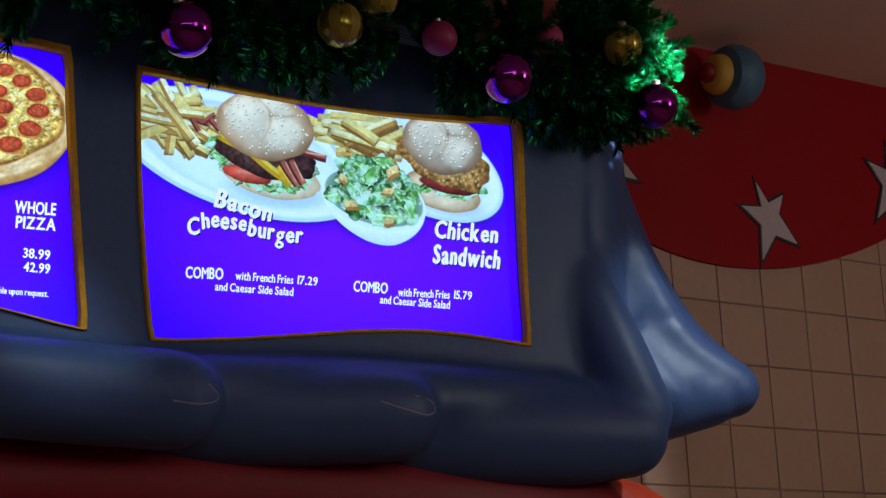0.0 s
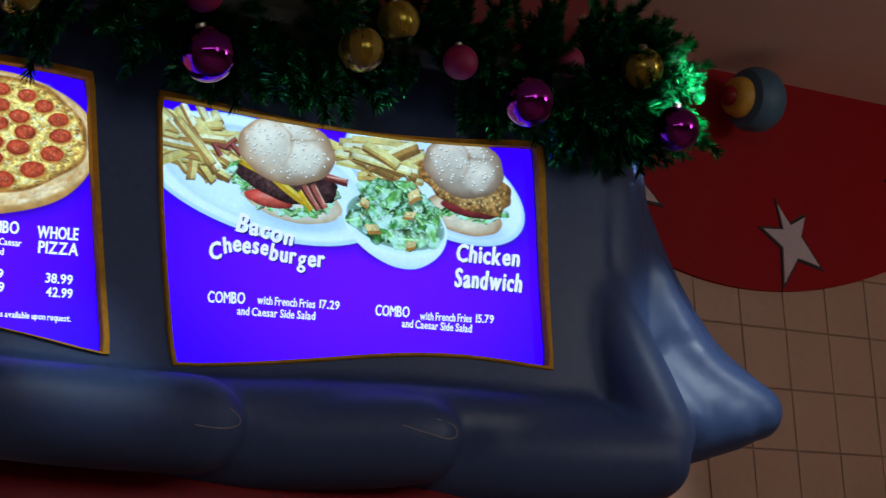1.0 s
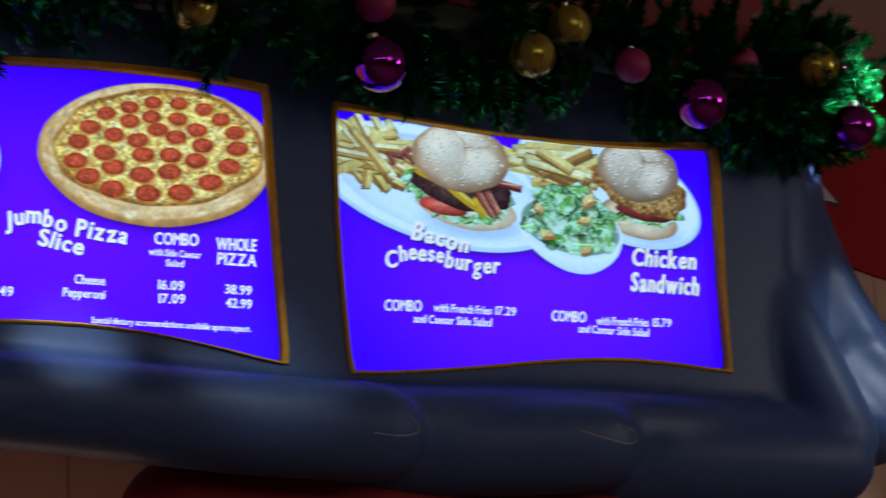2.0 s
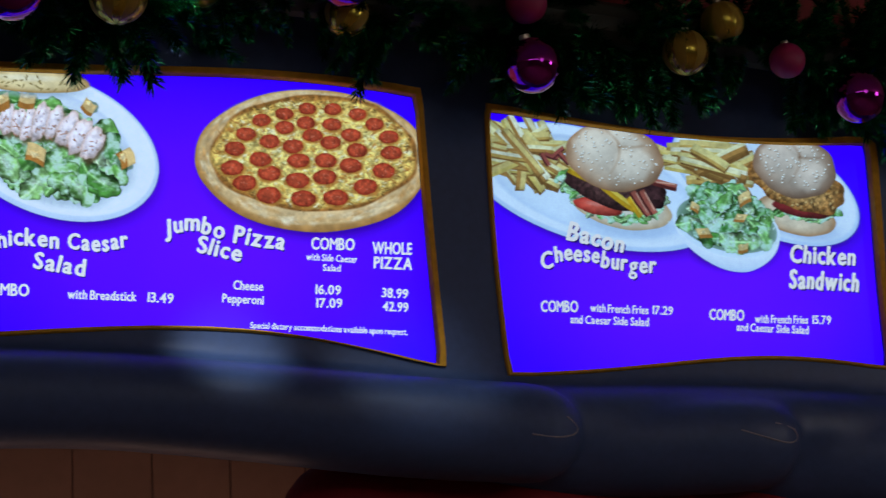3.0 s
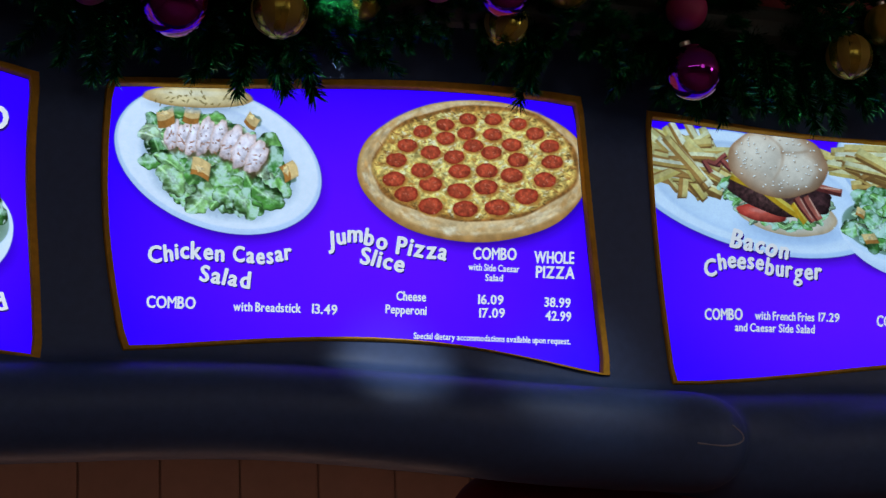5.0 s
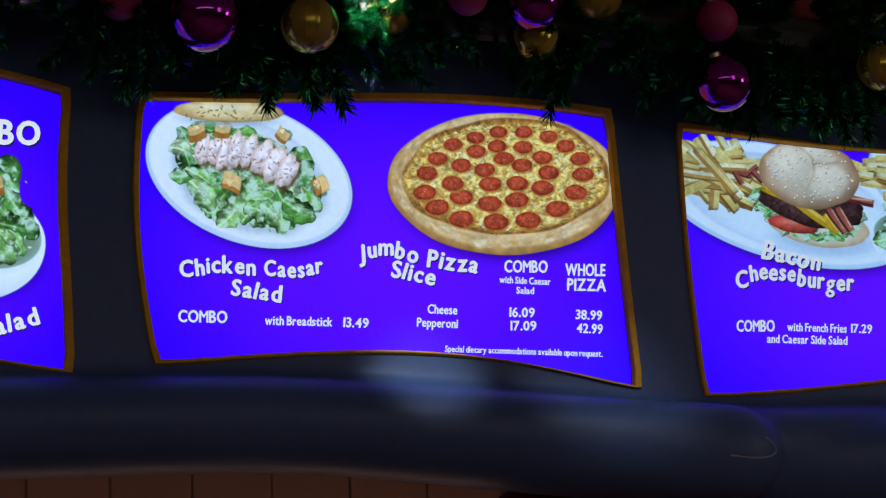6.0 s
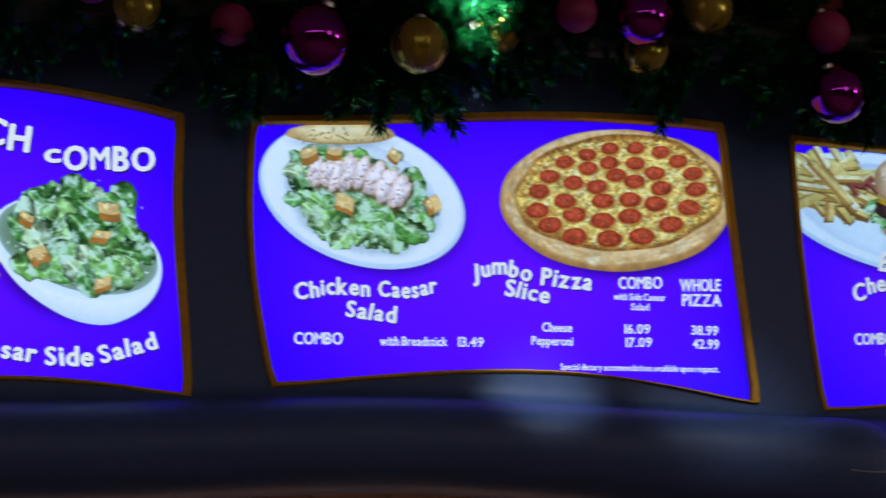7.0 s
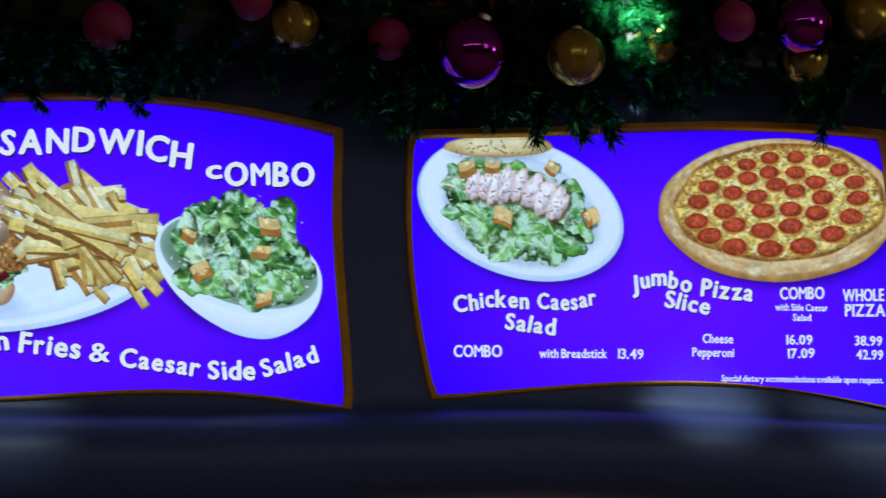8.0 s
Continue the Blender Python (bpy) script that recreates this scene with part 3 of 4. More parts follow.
def words(screen, text, u0, v0, u1, v1, height, dance=()):
    """A line of letters between the two ends of its baseline on the artwork sheet; large ones dance (by the units given, letter by letter) and have a drop shadow."""
    key = screen["display"]
    large, tiny = height > 25, height < 12
    cap, gap = 0.70, 0.15 if large else 0.095
    place, x = [], 0.0
    for ch in text:
        if ch == " ":
            x += 0.24
            continue
        if ch not in GLYPHS:
            GLYPHS[ch] = glyphs(ch)
        v, f = GLYPHS[ch]
        lo, hi = min(q[0] for q in v), max(q[0] for q in v)
        place.append((v, f, x - lo, x + (hi - lo) / 2))
        x += hi - lo + gap
    total = x - gap
    length = math.hypot(u1 - u0, v1 - v0)
    ux, uv = (u1 - u0) / length, (v1 - v0) / length
    layers = [((0.10, 0.12), -0.0010, srgb(44, 14, 170)), ((0.06, 0.08), -0.0012, srgb(36, 18, 96))] if large else [((0.05, 0.08), -0.0010, srgb(46, 10, 190))]
    bold = 0.042 if large else 0.030
    for k, (dx, dy) in enumerate(((-bold, 0), (bold, 0), (0, -bold * 0.7), (0, bold * 0.7), (0, 0))):
        layers.append(((dx, dy), -0.0014 - 0.00002 * k, srgb(226, 240, 255)))
    gain = BRIGHT[key]
    verts, cols, faces = [], [], []
    for n, (v, f, shift, mid) in enumerate(place):
        turn, grow = (wobble.gauss(0, 0.05), wobble.uniform(0.96, 1.06)) if large else (0.0, 1.0)
        lift = dance[n] if dance else 0.0
        if dance:
            turn = 0.5 * math.atan2(dance[min(n + 1, len(dance) - 1)] - dance[max(n - 1, 0)], 2 * length / len(place)) + turn * 0.5
        face = []
        for px, py, _ in v:
            dx, dy = (px + shift - mid) * grow, (py - 0.35) * grow
            dx, dy = dx * math.cos(turn) - dy * math.sin(turn), dx * math.sin(turn) + dy * math.cos(turn)
            a, b = (mid + dx) / total * length, (dy + 0.35) / cap * height + lift
            face.append((u0 + ux * a + uv * b, v0 + uv * a - ux * b))
        if not tiny:
            verts, cols, faces = [], [], []
        for (dx, dv), y, col in layers:
            base = len(verts)
            for u, w in face:
                gx, gz = on_glass(key, u + dx * height, w + dv * height)
                verts.append((gx, y, gz))
            cols += [(*(q * gain for q in col), 1.0)] * len(face)
            faces += [tuple(base + i for i in q) for q in f]
        if not tiny:
            flat_mesh("letter", verts, faces, cols, screen, LETTER)
    if tiny:
        tagged(flat_mesh("fine_print", verts, faces, cols, screen, LETTER), kind="stuff")


def menu_board(key, label):
    corners, bulges = BOARDS[key]
    cx, cz = CENTRES[key]
    root = thing("menu_board", label, "menu board", "menu boards in the sign", at=(cx, GLASS, cz))
    rel = lambda pts, y: [(x - cx, y - GLASS, z - cz) for x, z in pts]
    rim = lambda y, grow=0.0: rel(outline(RIMS[key], bulges, grow=grow), y)
    lip = lambda y, grow=0.0: rel(outline(corners, bulges, grow=grow), y)
    rings = [rim(FACE + 0.03), rim(FACE - 0.003), rim(FACE - 0.008, -0.003), lip(FACE - 0.009, 0.004), lip(FACE - 0.007, 0.001), lip(FACE + 0.012, 0.0)]
    bm = bmesh.new()
    vs = [[bm.verts.new(p) for p in r] for r in rings]
    for a, b in zip(vs, vs[1:]):
        for i in range(len(a)):
            j = (i + 1) % len(a)
            bm.faces.new((a[i], a[j], b[j], b[i]))
    bmesh.ops.recalc_face_normals(bm, faces=bm.faces[:])
    part("frame", bm, OCHRE, root, "ochre painted wavy frame lining the opening", 35)
    bm = bmesh.new()
    prism(bm, [(x - cx, z - cz) for x, z in outline(corners, bulges, grow=0.002)], -0.040, 0.09)
    part("housing", bm, BLACK, root, "black display housing")
    edge = np.array([(x * GLASS / FACE - cx, EYE + (z - EYE) * GLASS / FACE - cz) for x, z in outline(corners, bulges, grow=0.004)])
    n, rings = len(edge), (0.2, 0.4, 0.6, 0.75, 0.88, 1.0)
    flat = np.concatenate([edge * r for r in rings])
    grid = [(q * n + j, q * n + (j + 1) % n, (q + 1) * n + (j + 1) % n, (q + 1) * n + j) for q in range(len(rings) - 1) for j in range(n)] + [tuple(range(n))]
    tint = np.concatenate([ground(flat[:, 0], flat[:, 1]) / 1.5, np.ones((len(flat), 1))], 1)
    ob = flat_mesh("screen", [(x, 0.0, z) for x, z in flat.tolist()], grid, tint, root, SCREEN, "lit violet blue display")
    ob["display"] = key
    # the glass lies just behind the frame, with the artwork's sheet brought forward to it
    k = (FACE + 0.024) / GLASS
    ob.location, ob.scale = (-cx * (1 - k), FACE + 0.024 - GLASS, -(cz - EYE) * (1 - k)), (k, k, k)
    return ob


# pictures on the displays
GREENS = [(98, 168, 70), (130, 196, 92), (166, 220, 128), (204, 236, 176), (72, 136, 56), (146, 208, 112)]


def plate(ph, cx, cy, rx, ry, turn, well=0.74):
    ph.shadow(cx + 6, cy + 14, rx, ry, turn, 0.55, 0.10)
    ph.dab(cx, cy, rx, ry, turn, (228, 240, 250), (190, 212, 238), 0, -0.02, 0.01, 60, 1.6, 8)
    ph.dab(cx, cy - ry * 0.03, rx * 0.965, ry * 0.945, turn, (236, 246, 252), (240, 248, 254), 0, 0.01, 0.01, 60, 3, 6)
    ph.dab(cx, cy - ry * 0.01, rx * well, ry * well, turn, (230, 242, 250), (206, 222, 240), 0, -0.04, 0.01, 60, 5, 10)


def greens(ph, cx, cy, rx, ry, turn, count, size, dressing=0.3):
    """Torn leaves heaped from the back to the front, with flecks of dressing."""
    rnd = ph.rnd
    c, s = math.cos(radians(turn)), math.sin(radians(turn))
    ph.dab(cx, cy, rx, ry, turn, (46, 84, 42), (30, 58, 30), 0.05, 0.1, 0.3, 8)
    spots = []
    for i in range(count):
        a, r = 2.39996 * i, math.sqrt((i + 0.5) / count)
        x, y = rx * r * math.cos(a), ry * r * math.sin(a)
        spots.append((cx + x * c - y * s, cy + x * s + y * c))
    for x, y in sorted(spots, key=lambda q: q[1] + rnd.uniform(-0.4, 0.4) * ry):
        k = rnd.uniform(0.65, 1.25) * size
        ph.leaf(x, y, k, k * rnd.uniform(0.42, 0.75), rnd.uniform(-75, 75), rnd.choice(GREENS))
        if rnd.random() < dressing:
            for _ in range(5):
                ph.dab(x + rnd.gauss(0, k * 0.5), y + rnd.gauss(0, k * 0.35), rnd.uniform(1.0, 4.2), rnd.uniform(0.8, 2.2), rnd.uniform(0, 180), (232, 244, 238), (206, 226, 206), 0.3, 0, 0.05, alpha=0.8)


def crouton(ph, cx, cy, size, turn):
    h = size / 2
    ph.dab(cx + 2, cy + 3, h * 1.1, h, turn, (40, 60, 30), (50, 80, 40), 0.1, 0, 0, alpha=0.6, soft=3)
    ph.stick(cx, cy, size, size * 0.92, turn, (236, 200, 130), (186, 122, 54))
    ph.dab(cx - h * 0.1, cy - h * 0.25, h * 0.6, h * 0.36, turn, (246, 220, 160), (230, 186, 112), 0.3, 0.1, 0.25, 4)


def fries(ph, cx, cy, rx, ry, turn, count, lean, spread, length, thick):
    rnd = ph.rnd
    c, s = math.cos(radians(turn)), math.sin(radians(turn))
    tops = [(246, 230, 164), (238, 216, 136), (252, 242, 200), (230, 202, 122), (248, 236, 180)]
    sides = [(226, 196, 104), (206, 164, 84), (232, 206, 124), (186, 134, 68)]
    ph.dab(cx, cy, rx * 0.95, ry * 0.85, turn, (168, 124, 54), (150, 104, 46), 0.12, 0.1, 0.3, 9)
    for i in range(count):
        a, r = 2.39996 * i + 0.6, math.sqrt((count - i) / count)
        x, y = rx * r * math.cos(a) * 0.85, ry * r * math.sin(a) * 0.85
        px, py, long, wide, t = cx + x * c - y * s, cy + x * s + y * c, length * rnd.uniform(0.65, 1.15), thick * rnd.uniform(0.8, 1.2), lean + rnd.gauss(0, spread)
        ph.stick(px + 1.5, py + thick * 0.22, long * 0.98, wide, t, (158, 112, 54), (140, 96, 46))
        ph.stick(px, py, long, wide, t, rnd.choice(tops), rnd.choice(sides))


def salad_bowl(ph, cx, cy, k):
    """A white bowl that leans to one side, heaped with leaves and croutons."""
    ph.shadow(cx + 4 * k, cy + 40 * k, 150 * k, 90 * k, 14, 0.6, 0.14)
    for i in range(15):
        f = i / 14
        g = math.sin(f * math.pi / 2)
        tone = tuple(q0 + (q1 - q0) * f for q0, q1 in zip((196, 216, 240), (244, 250, 254)))
        ph.dab(cx + 12 * k * (1 - f), cy + 94 * k * (1 - f), (76 + 76 * g) * k, (34 + 48 * g) * k, 16, tone, tone, 0, 0, 0.01, 50, 1.4)
    ph.dab(cx, cy, 153 * k, 84 * k, 18, (222, 238, 250), (236, 247, 254), 0, 0, 0.01, 50, 1.4, 8)
    ph.dab(cx + 1 * k, cy - 5 * k, 145 * k, 75 * k, 18, (90, 120, 80), (150, 176, 160), 0, 0, 0.05, 20, 1.4, 6)
    greens(ph, cx + 6 * k, cy - 22 * k, 112 * k, 78 * k, 20, 50, 42 * k, 0.8)
    for x, y, s, t in ((-87, -54, 26, 15), (55, -71, 36, -10), (41, -22, 28, 30), (-63, 18, 34, -25), (45, 62, 28, 5)):
        crouton(ph, cx + x * k, cy + y * k, max(s * k, 16), t)


def bun(ph, cx, cy, rx, ry, turn, base, low):
    """A round split roll with sesame seeds."""
    ph.dab(cx, cy, rx, ry, turn, base, low, 0.03, 0.16, 0.10, 26, 1.5, 3)
    c, s = math.cos(radians(turn)), math.sin(radians(turn))
    at = lambda p, q: (cx + p * rx * c - q * ry * s, cy + p * rx * s + q * ry * c)
    pale = tuple(min(255, q + 22) for q in base)
    for p, q, m, n in ((-0.42, -0.18, 0.46, 0.52), (0.40, 0.08, 0.36, 0.56), (0.10, -0.62, 0.40, 0.26)):
        ph.dab(*at(p, q), m * rx, n * ry, turn + 10, pale, base, 0.08, 0.12, 0.08, 18, 9, 2, 0.85)
    for p0, q0, p1, q1 in ((0.05, -0.35, 0.02, 0.55), (0.05, -0.35, 0.60, -0.55), (0.05, -0.35, -0.25, -0.75)):
        for i in range(14):
            f = i / 13
            ph.dab(*at(p0 + (p1 - p0) * f + 0.05 * math.sin(4 * f), q0 + (q1 - q0) * f), 2.6, 2.2, 0, low, low, 0, 0, 0, soft=3, alpha=0.35 * (1 - 0.6 * f))
    for _ in range(95):
        a, r = ph.rnd.uniform(0, 6.283), math.sqrt(ph.rnd.random()) * 0.88
        x, y = at(r * math.cos(a), r * math.sin(a) - 0.06)
        t = ph.rnd.uniform(0, 180)
        ph.dab(x + 0.6, y + 1.0, 2.1, 1.4, t, low, low, alpha=0.55)
        ph.dab(x, y, 1.9, 1.15, t, (255, 250, 236), (240, 226, 200), soft=0.9)


def fringe(ph, points, size, colours):
    """Leaf edges along a line."""
    for i in range(len(points) - 1):
        (x0, y0), (x1, y1) = points[i], points[i + 1]
        for j in range(4):
            f = j / 4
            ph.leaf(x0 + (x1 - x0) * f, y0 + (y1 - y0) * f + ph.rnd.gauss(0, 2), size * ph.rnd.uniform(0.7, 1.2), size * 0.5, ph.rnd.uniform(-50, 50), ph.rnd.choice(colours))


def burger(ph):
    """The bacon cheeseburger."""
    ph.dab(492, 348, 92, 30, 10, (170, 190, 214), (196, 214, 236), 0, 0, 0, alpha=0.7, soft=14)
    ph.dab(484, 324, 88, 37, 14, (240, 226, 200), (206, 168, 122), 0.02, 0.02, 0.08, 16, 1.4, 5)
    fringe(ph, ((378, 262), (392, 292), (420, 320), (462, 340), (505, 348), (545, 330), (560, 308)), 15, GREENS[1:4])
    ph.dab(442, 320, 44, 15, 14, (226, 96, 74), (170, 48, 38), 0.04, 0.25, 0.15, 8)
    ph.dab(436, 315, 22, 5, 14, (246, 160, 140), (226, 100, 80), 0.2, 0, 0.1, alpha=0.6, soft=4)
    ph.dab(468, 292, 90, 30, 18, (92, 60, 54), (48, 26, 26), 0.06, 0.2, 0.5, 5)
    ph.dab(540, 306, 24, 22, 20, (70, 42, 42), (38, 20, 22), 0.1, 0.2, 0.5, 5)
    for cx, cy, length, width, turn in ((430, 268, 84, 17, 32), (478, 303, 76, 14, 36), (508, 322, 40, 17, 48)):
        ph.stick(cx, cy, length, width, turn, (250, 214, 84), (222, 166, 34))
    for cx, cy, length, turn in ((517, 318, 52, 62), (530, 316, 48, 66), (560, 286, 44, 10)):
        ph.stick(cx, cy, length, 13, turn, (186, 96, 76), (98, 40, 36))
        ph.stick(cx + 2, cy - 1, length * 0.8, 3, turn, (236, 180, 150), (200, 120, 96))
    bun(ph, 473, 235, 87, 59, 15, (236, 212, 182), (166, 118, 80))


def chicken_sandwich(ph, cx, cy, k):
    """A breaded chicken sandwich; the place is the middle of its upper bun."""
    at = lambda x, y: (cx + x * k, cy + y * k)
    ph.dab(*at(6, 104), 74 * k, 24 * k, 16, (170, 190, 214), (196, 214, 236), 0, 0, 0, alpha=0.7, soft=14)
    ph.dab(*at(-2, 84), 70 * k, 33 * k, 18, (232, 208, 172), (176, 126, 82), 0.02, 0.02, 0.1, 14, 1.4, 5)
    fringe(ph, [at(-30, 70), at(10, 88), at(48, 90), at(76, 72)], 15 * k, GREENS[:4])
    ph.dab(*at(10, 74), 50 * k, 14 * k, 13, (150, 50, 46), (92, 26, 28), 0.04, 0.25, 0.2, 8)
    ph.dab(*at(4, 34), 84 * k, 40 * k, 24, (206, 160, 96), (146, 92, 42), 0.10, 0.12, 0.55, 6)
    for _ in range(90):
        a, r = ph.rnd.uniform(0, 6.283), math.sqrt(ph.rnd.random()) * 0.9
        x, y = 84 * r * math.cos(a), 38 * r * math.sin(a)
        ph.dab(*at(4 + x * 0.914 - y * 0.407, 36 + x * 0.407 + y * 0.914), 3.6 * k, 2.6 * k, ph.rnd.uniform(0, 180), ph.rnd.choice(((230, 190, 122), (164, 106, 48), (214, 166, 96))), (150, 100, 50), 0.3, 0.2, 0.2)
    bun(ph, *at(0, 0), 72 * k, 53 * k, 19, (216, 192, 166), (146, 108, 80))


def pizza(ph):
    """A whole pepperoni pizza seen at a slant."""
    rnd = ph.rnd
    ph.shadow(890, 336, 206, 126, 2, 0.6, 0.10)
    ph.dab(884, 321, 206, 126, 2, (214, 170, 104), (176, 122, 62), 0.012, 0.03, 0.16, 18, 1.5, 10)
    ph.dab(885, 315, 201, 119, 2, (230, 196, 140), (222, 184, 124), 0.012, -0.02, 0.16, 14, 5, 8)
    for _ in range(170):
        a = rnd.uniform(0, 6.283)
        r = rnd.uniform(0.86, 1.0)
        col = rnd.choice(((240, 216, 170), (198, 144, 78), (244, 226, 186), (210, 160, 96)))
        ph.dab(885 + 199 * r * math.cos(a), 316 + 118 * r * math.sin(a), rnd.uniform(5, 15), rnd.uniform(2, 5), math.degrees(math.atan2(118 * math.cos(a), -199 * math.sin(a))), col, col, 0.25, 0.1, 0.2, 6, 4, alpha=0.5)
    ph.dab(888, 308, 183, 103, 1, (196, 142, 66), (146, 92, 40), 0.035, 0, 0.35, 7, 3, 10)
    ph.dab(888, 308, 174, 97, 1, (234, 204, 112), (214, 172, 84), 0.05, 0.02, 0.45, 6, 4, 6)
    for _ in range(900):
        a, r = rnd.uniform(0, 6.283), math.sqrt(rnd.random()) * 0.98
        col = rnd.choice(((252, 240, 190), (246, 226, 140), (220, 172, 74), (196, 132, 56), (250, 234, 168), (172, 112, 50)))
        ph.dab(888 + 174 * r * math.cos(a), 308 + 97 * r * math.sin(a), rnd.uniform(1.5, 7), rnd.uniform(1.0, 3.2), rnd.uniform(-40, 40), col, col, 0.4, 0.1, 0.2, 4, 1.6, alpha=0.75)
    for _ in range(150):
        a, r = rnd.uniform(0, 6.283), rnd.uniform(0.86, 1.02)
        col = rnd.choice(((118, 84, 36), (150, 96, 40), (94, 70, 34)))
        ph.dab(888 + 177 * r * math.cos(a), 308 + 99 * r * math.sin(a), rnd.uniform(1.5, 5), rnd.uniform(0.9, 1.8), rnd.uniform(-60, 60), col, col, 0.3, alpha=0.7)
    slices = ((793, 251), (833, 239), (873, 229), (918, 229), (962, 237), (992, 254), (1018, 276), (1023, 304), (1010, 336), (978, 365), (926, 385), (869, 388), (808, 383), (765, 362), (743, 336), (747, 302), (766, 276),
              (834, 263), (871, 254), (917, 256), (951, 274), (962, 301), (951, 328), (906, 349), (858, 356), (808, 344), (792, 320), (808, 288), (883, 276), (915, 288), (849, 296), (907, 320), (859, 321))
    for x, y in slices:
        k = 15.5 + 6.5 * (y - 229) / 160
        ph.dab(x + 1, y + 2, k * 1.12, k * 0.76, 0, (150, 84, 30), (196, 132, 56), 0.08, 0, 0.2, soft=3, alpha=0.85)
        ph.dab(x, y, k, k * 0.66, 0, (190, 78, 48), (146, 42, 24), 0.05, 0.10, 0.30, 5, 1.3, 4)
        for _ in range(4):
            ph.dab(x + rnd.gauss(0, k * 0.4), y + rnd.gauss(0, k * 0.25), rnd.uniform(1.2, 3.2), rnd.uniform(0.8, 1.5), rnd.uniform(0, 180), (224, 132, 100), (206, 100, 70), 0.3, alpha=0.7)


def caesar(ph):
    """Grilled chicken strips and croutons on leaves, a breadstick on the plate's rim."""
    rnd = ph.rnd
    plate(ph, 432, 304, 190, 122, 20)
    ph.dab(432, 318, 142, 86, 22, (120, 140, 130), (180, 200, 214), 0.05, 0, 0.1, alpha=0.6, soft=10)
    greens(ph, 424, 304, 126, 66, 24, 60, 36, 0.6)
    for x, y in ((375, 362), (400, 372), (350, 340), (455, 372), (478, 380), (500, 358), (520, 368)):
        ph.leaf(x, y, 34, 23, rnd.uniform(-60, 60), rnd.choice(GREENS[:3]))
        ph.dab(x, y - 4, 14, 8, rnd.uniform(0, 90), (214, 232, 214), (150, 190, 140), 0.4, 0, 0.4, 4, 4, alpha=0.6)
    for x, y, w, h, t in ((351, 258, 15, 27, 8), (371, 262, 12, 26, 12), (388, 266, 13, 30, 16), (409, 262, 16, 33, 14), (432, 262, 13, 30, 20), (456, 274, 17, 34, 28), (476, 286, 18, 34, 32), (499, 298, 17, 32, 30)):
        ph.dab(x + 3, y + 6, w * 1.08, h, t, (120, 84, 58), (80, 70, 40), 0.1, 0, 0.2, soft=4, alpha=0.8)
        ph.dab(x, y, w, h, t, (250, 238, 240), (216, 184, 168), 0.12, 0.18, 0.22, 7, 1.4, 3)
        for _ in range(10):
            low = rnd.random() < 0.5
            ph.dab(x + rnd.gauss(0, w * 0.45), y + rnd.gauss(h * 0.35 if low else -h * 0.1, h * 0.35), rnd.uniform(1.5, 4.5) if low else 1.6, 1.4, rnd.uniform(0, 180), (176, 112, 76) if low else (104, 78, 66), (150, 96, 70), 0.3, alpha=0.7)
    for x, y, s, t in ((339, 226, 31, -8), (386, 222, 28, 12), (493, 232, 24, 30), (401, 323, 34, 8), (554, 325, 30, 62)):
        crouton(ph, x, y, s, t)
    ph.dab(398, 208, 92, 12, 2, (150, 170, 180), (190, 208, 224), 0, 0, 0, soft=8, alpha=0.6)
    ph.dab(397, 192, 97, 20, 1.5, (238, 216, 158), (186, 142, 78), 0.02, 0.12, 0.12, 18, 1.4, 4)
    ph.dab(385, 186, 70, 8, 1.5, (250, 238, 200), (238, 216, 158), 0.1, 0, 0.1, 16, 6, alpha=0.8)
    for _ in range(26):
        ph.dab(rnd.uniform(315, 480), 193 + rnd.gauss(0, 6), 3.2, 1.3, rnd.uniform(0, 180), (112, 96, 44), (140, 116, 60), 0.3, alpha=0.8)


scr = menu_board("middle", "lit violet menu display with salad and pizza in ochre frame")
ph = Photo("middle", 236, 150, 640, 470, 11)
caesar(ph)
ph.put("food_picture", scr, "picture of a chicken salad on a white plate")
ph = Photo("middle", 652, 180, 1112, 480, 12)
pizza(ph)
ph.put("food_picture", scr, "picture of a pepperoni pizza")
words(scr, "Chicken", 310, 485, 443, 483, 29, (0, 2, 5, 7, 6, 4, 1))
words(scr, "Caesar", 460, 484, 562, 480, 28, (0, -2, -4, -4, -1, 2))
words(scr, "Salad", 400, 517, 487, 530, 28)
words(scr, "COMBO", 307, 565, 393, 567, 21)
words(scr, "with Breadstick", 460, 570, 579, 573, 16)
words(scr, "13.49", 599, 574, 643, 576, 17)
words(scr, "Jumbo", 627, 458, 731, 460, 30, (0, 7, 12, 6, 0))
words(scr, "Pizza", 747, 467, 836, 479, 30)
words(scr, "Slice", 683, 484, 759, 500, 28)
words(scr, "COMBO", 884, 477, 960, 478, 21)
words(scr, "with Side Caesar", 875, 496, 965, 500, 12)
words(scr, "Salad", 905, 515, 936, 516, 12)
words(scr, "WHOLE", 992, 483, 1062, 484, 21)
words(scr, "PIZZA", 995, 509, 1063, 511, 21)
words(scr, "Cheese", 748, 550, 800, 552, 16)
words(scr, "Pepperoni", 729, 573, 801, 576, 15.5)
words(scr, "16.09", 893, 556, 937, 557, 16.5)
words(scr, "17.09", 895, 580, 940, 580, 16.5)
words(scr, "38.99", 1010, 560, 1056, 562, 16.5)
words(scr, "42.99", 1012, 584, 1057, 586, 16.5)
words(scr, "Special dietary accommodations available upon request.", 779, 618, 1057, 627, 11)

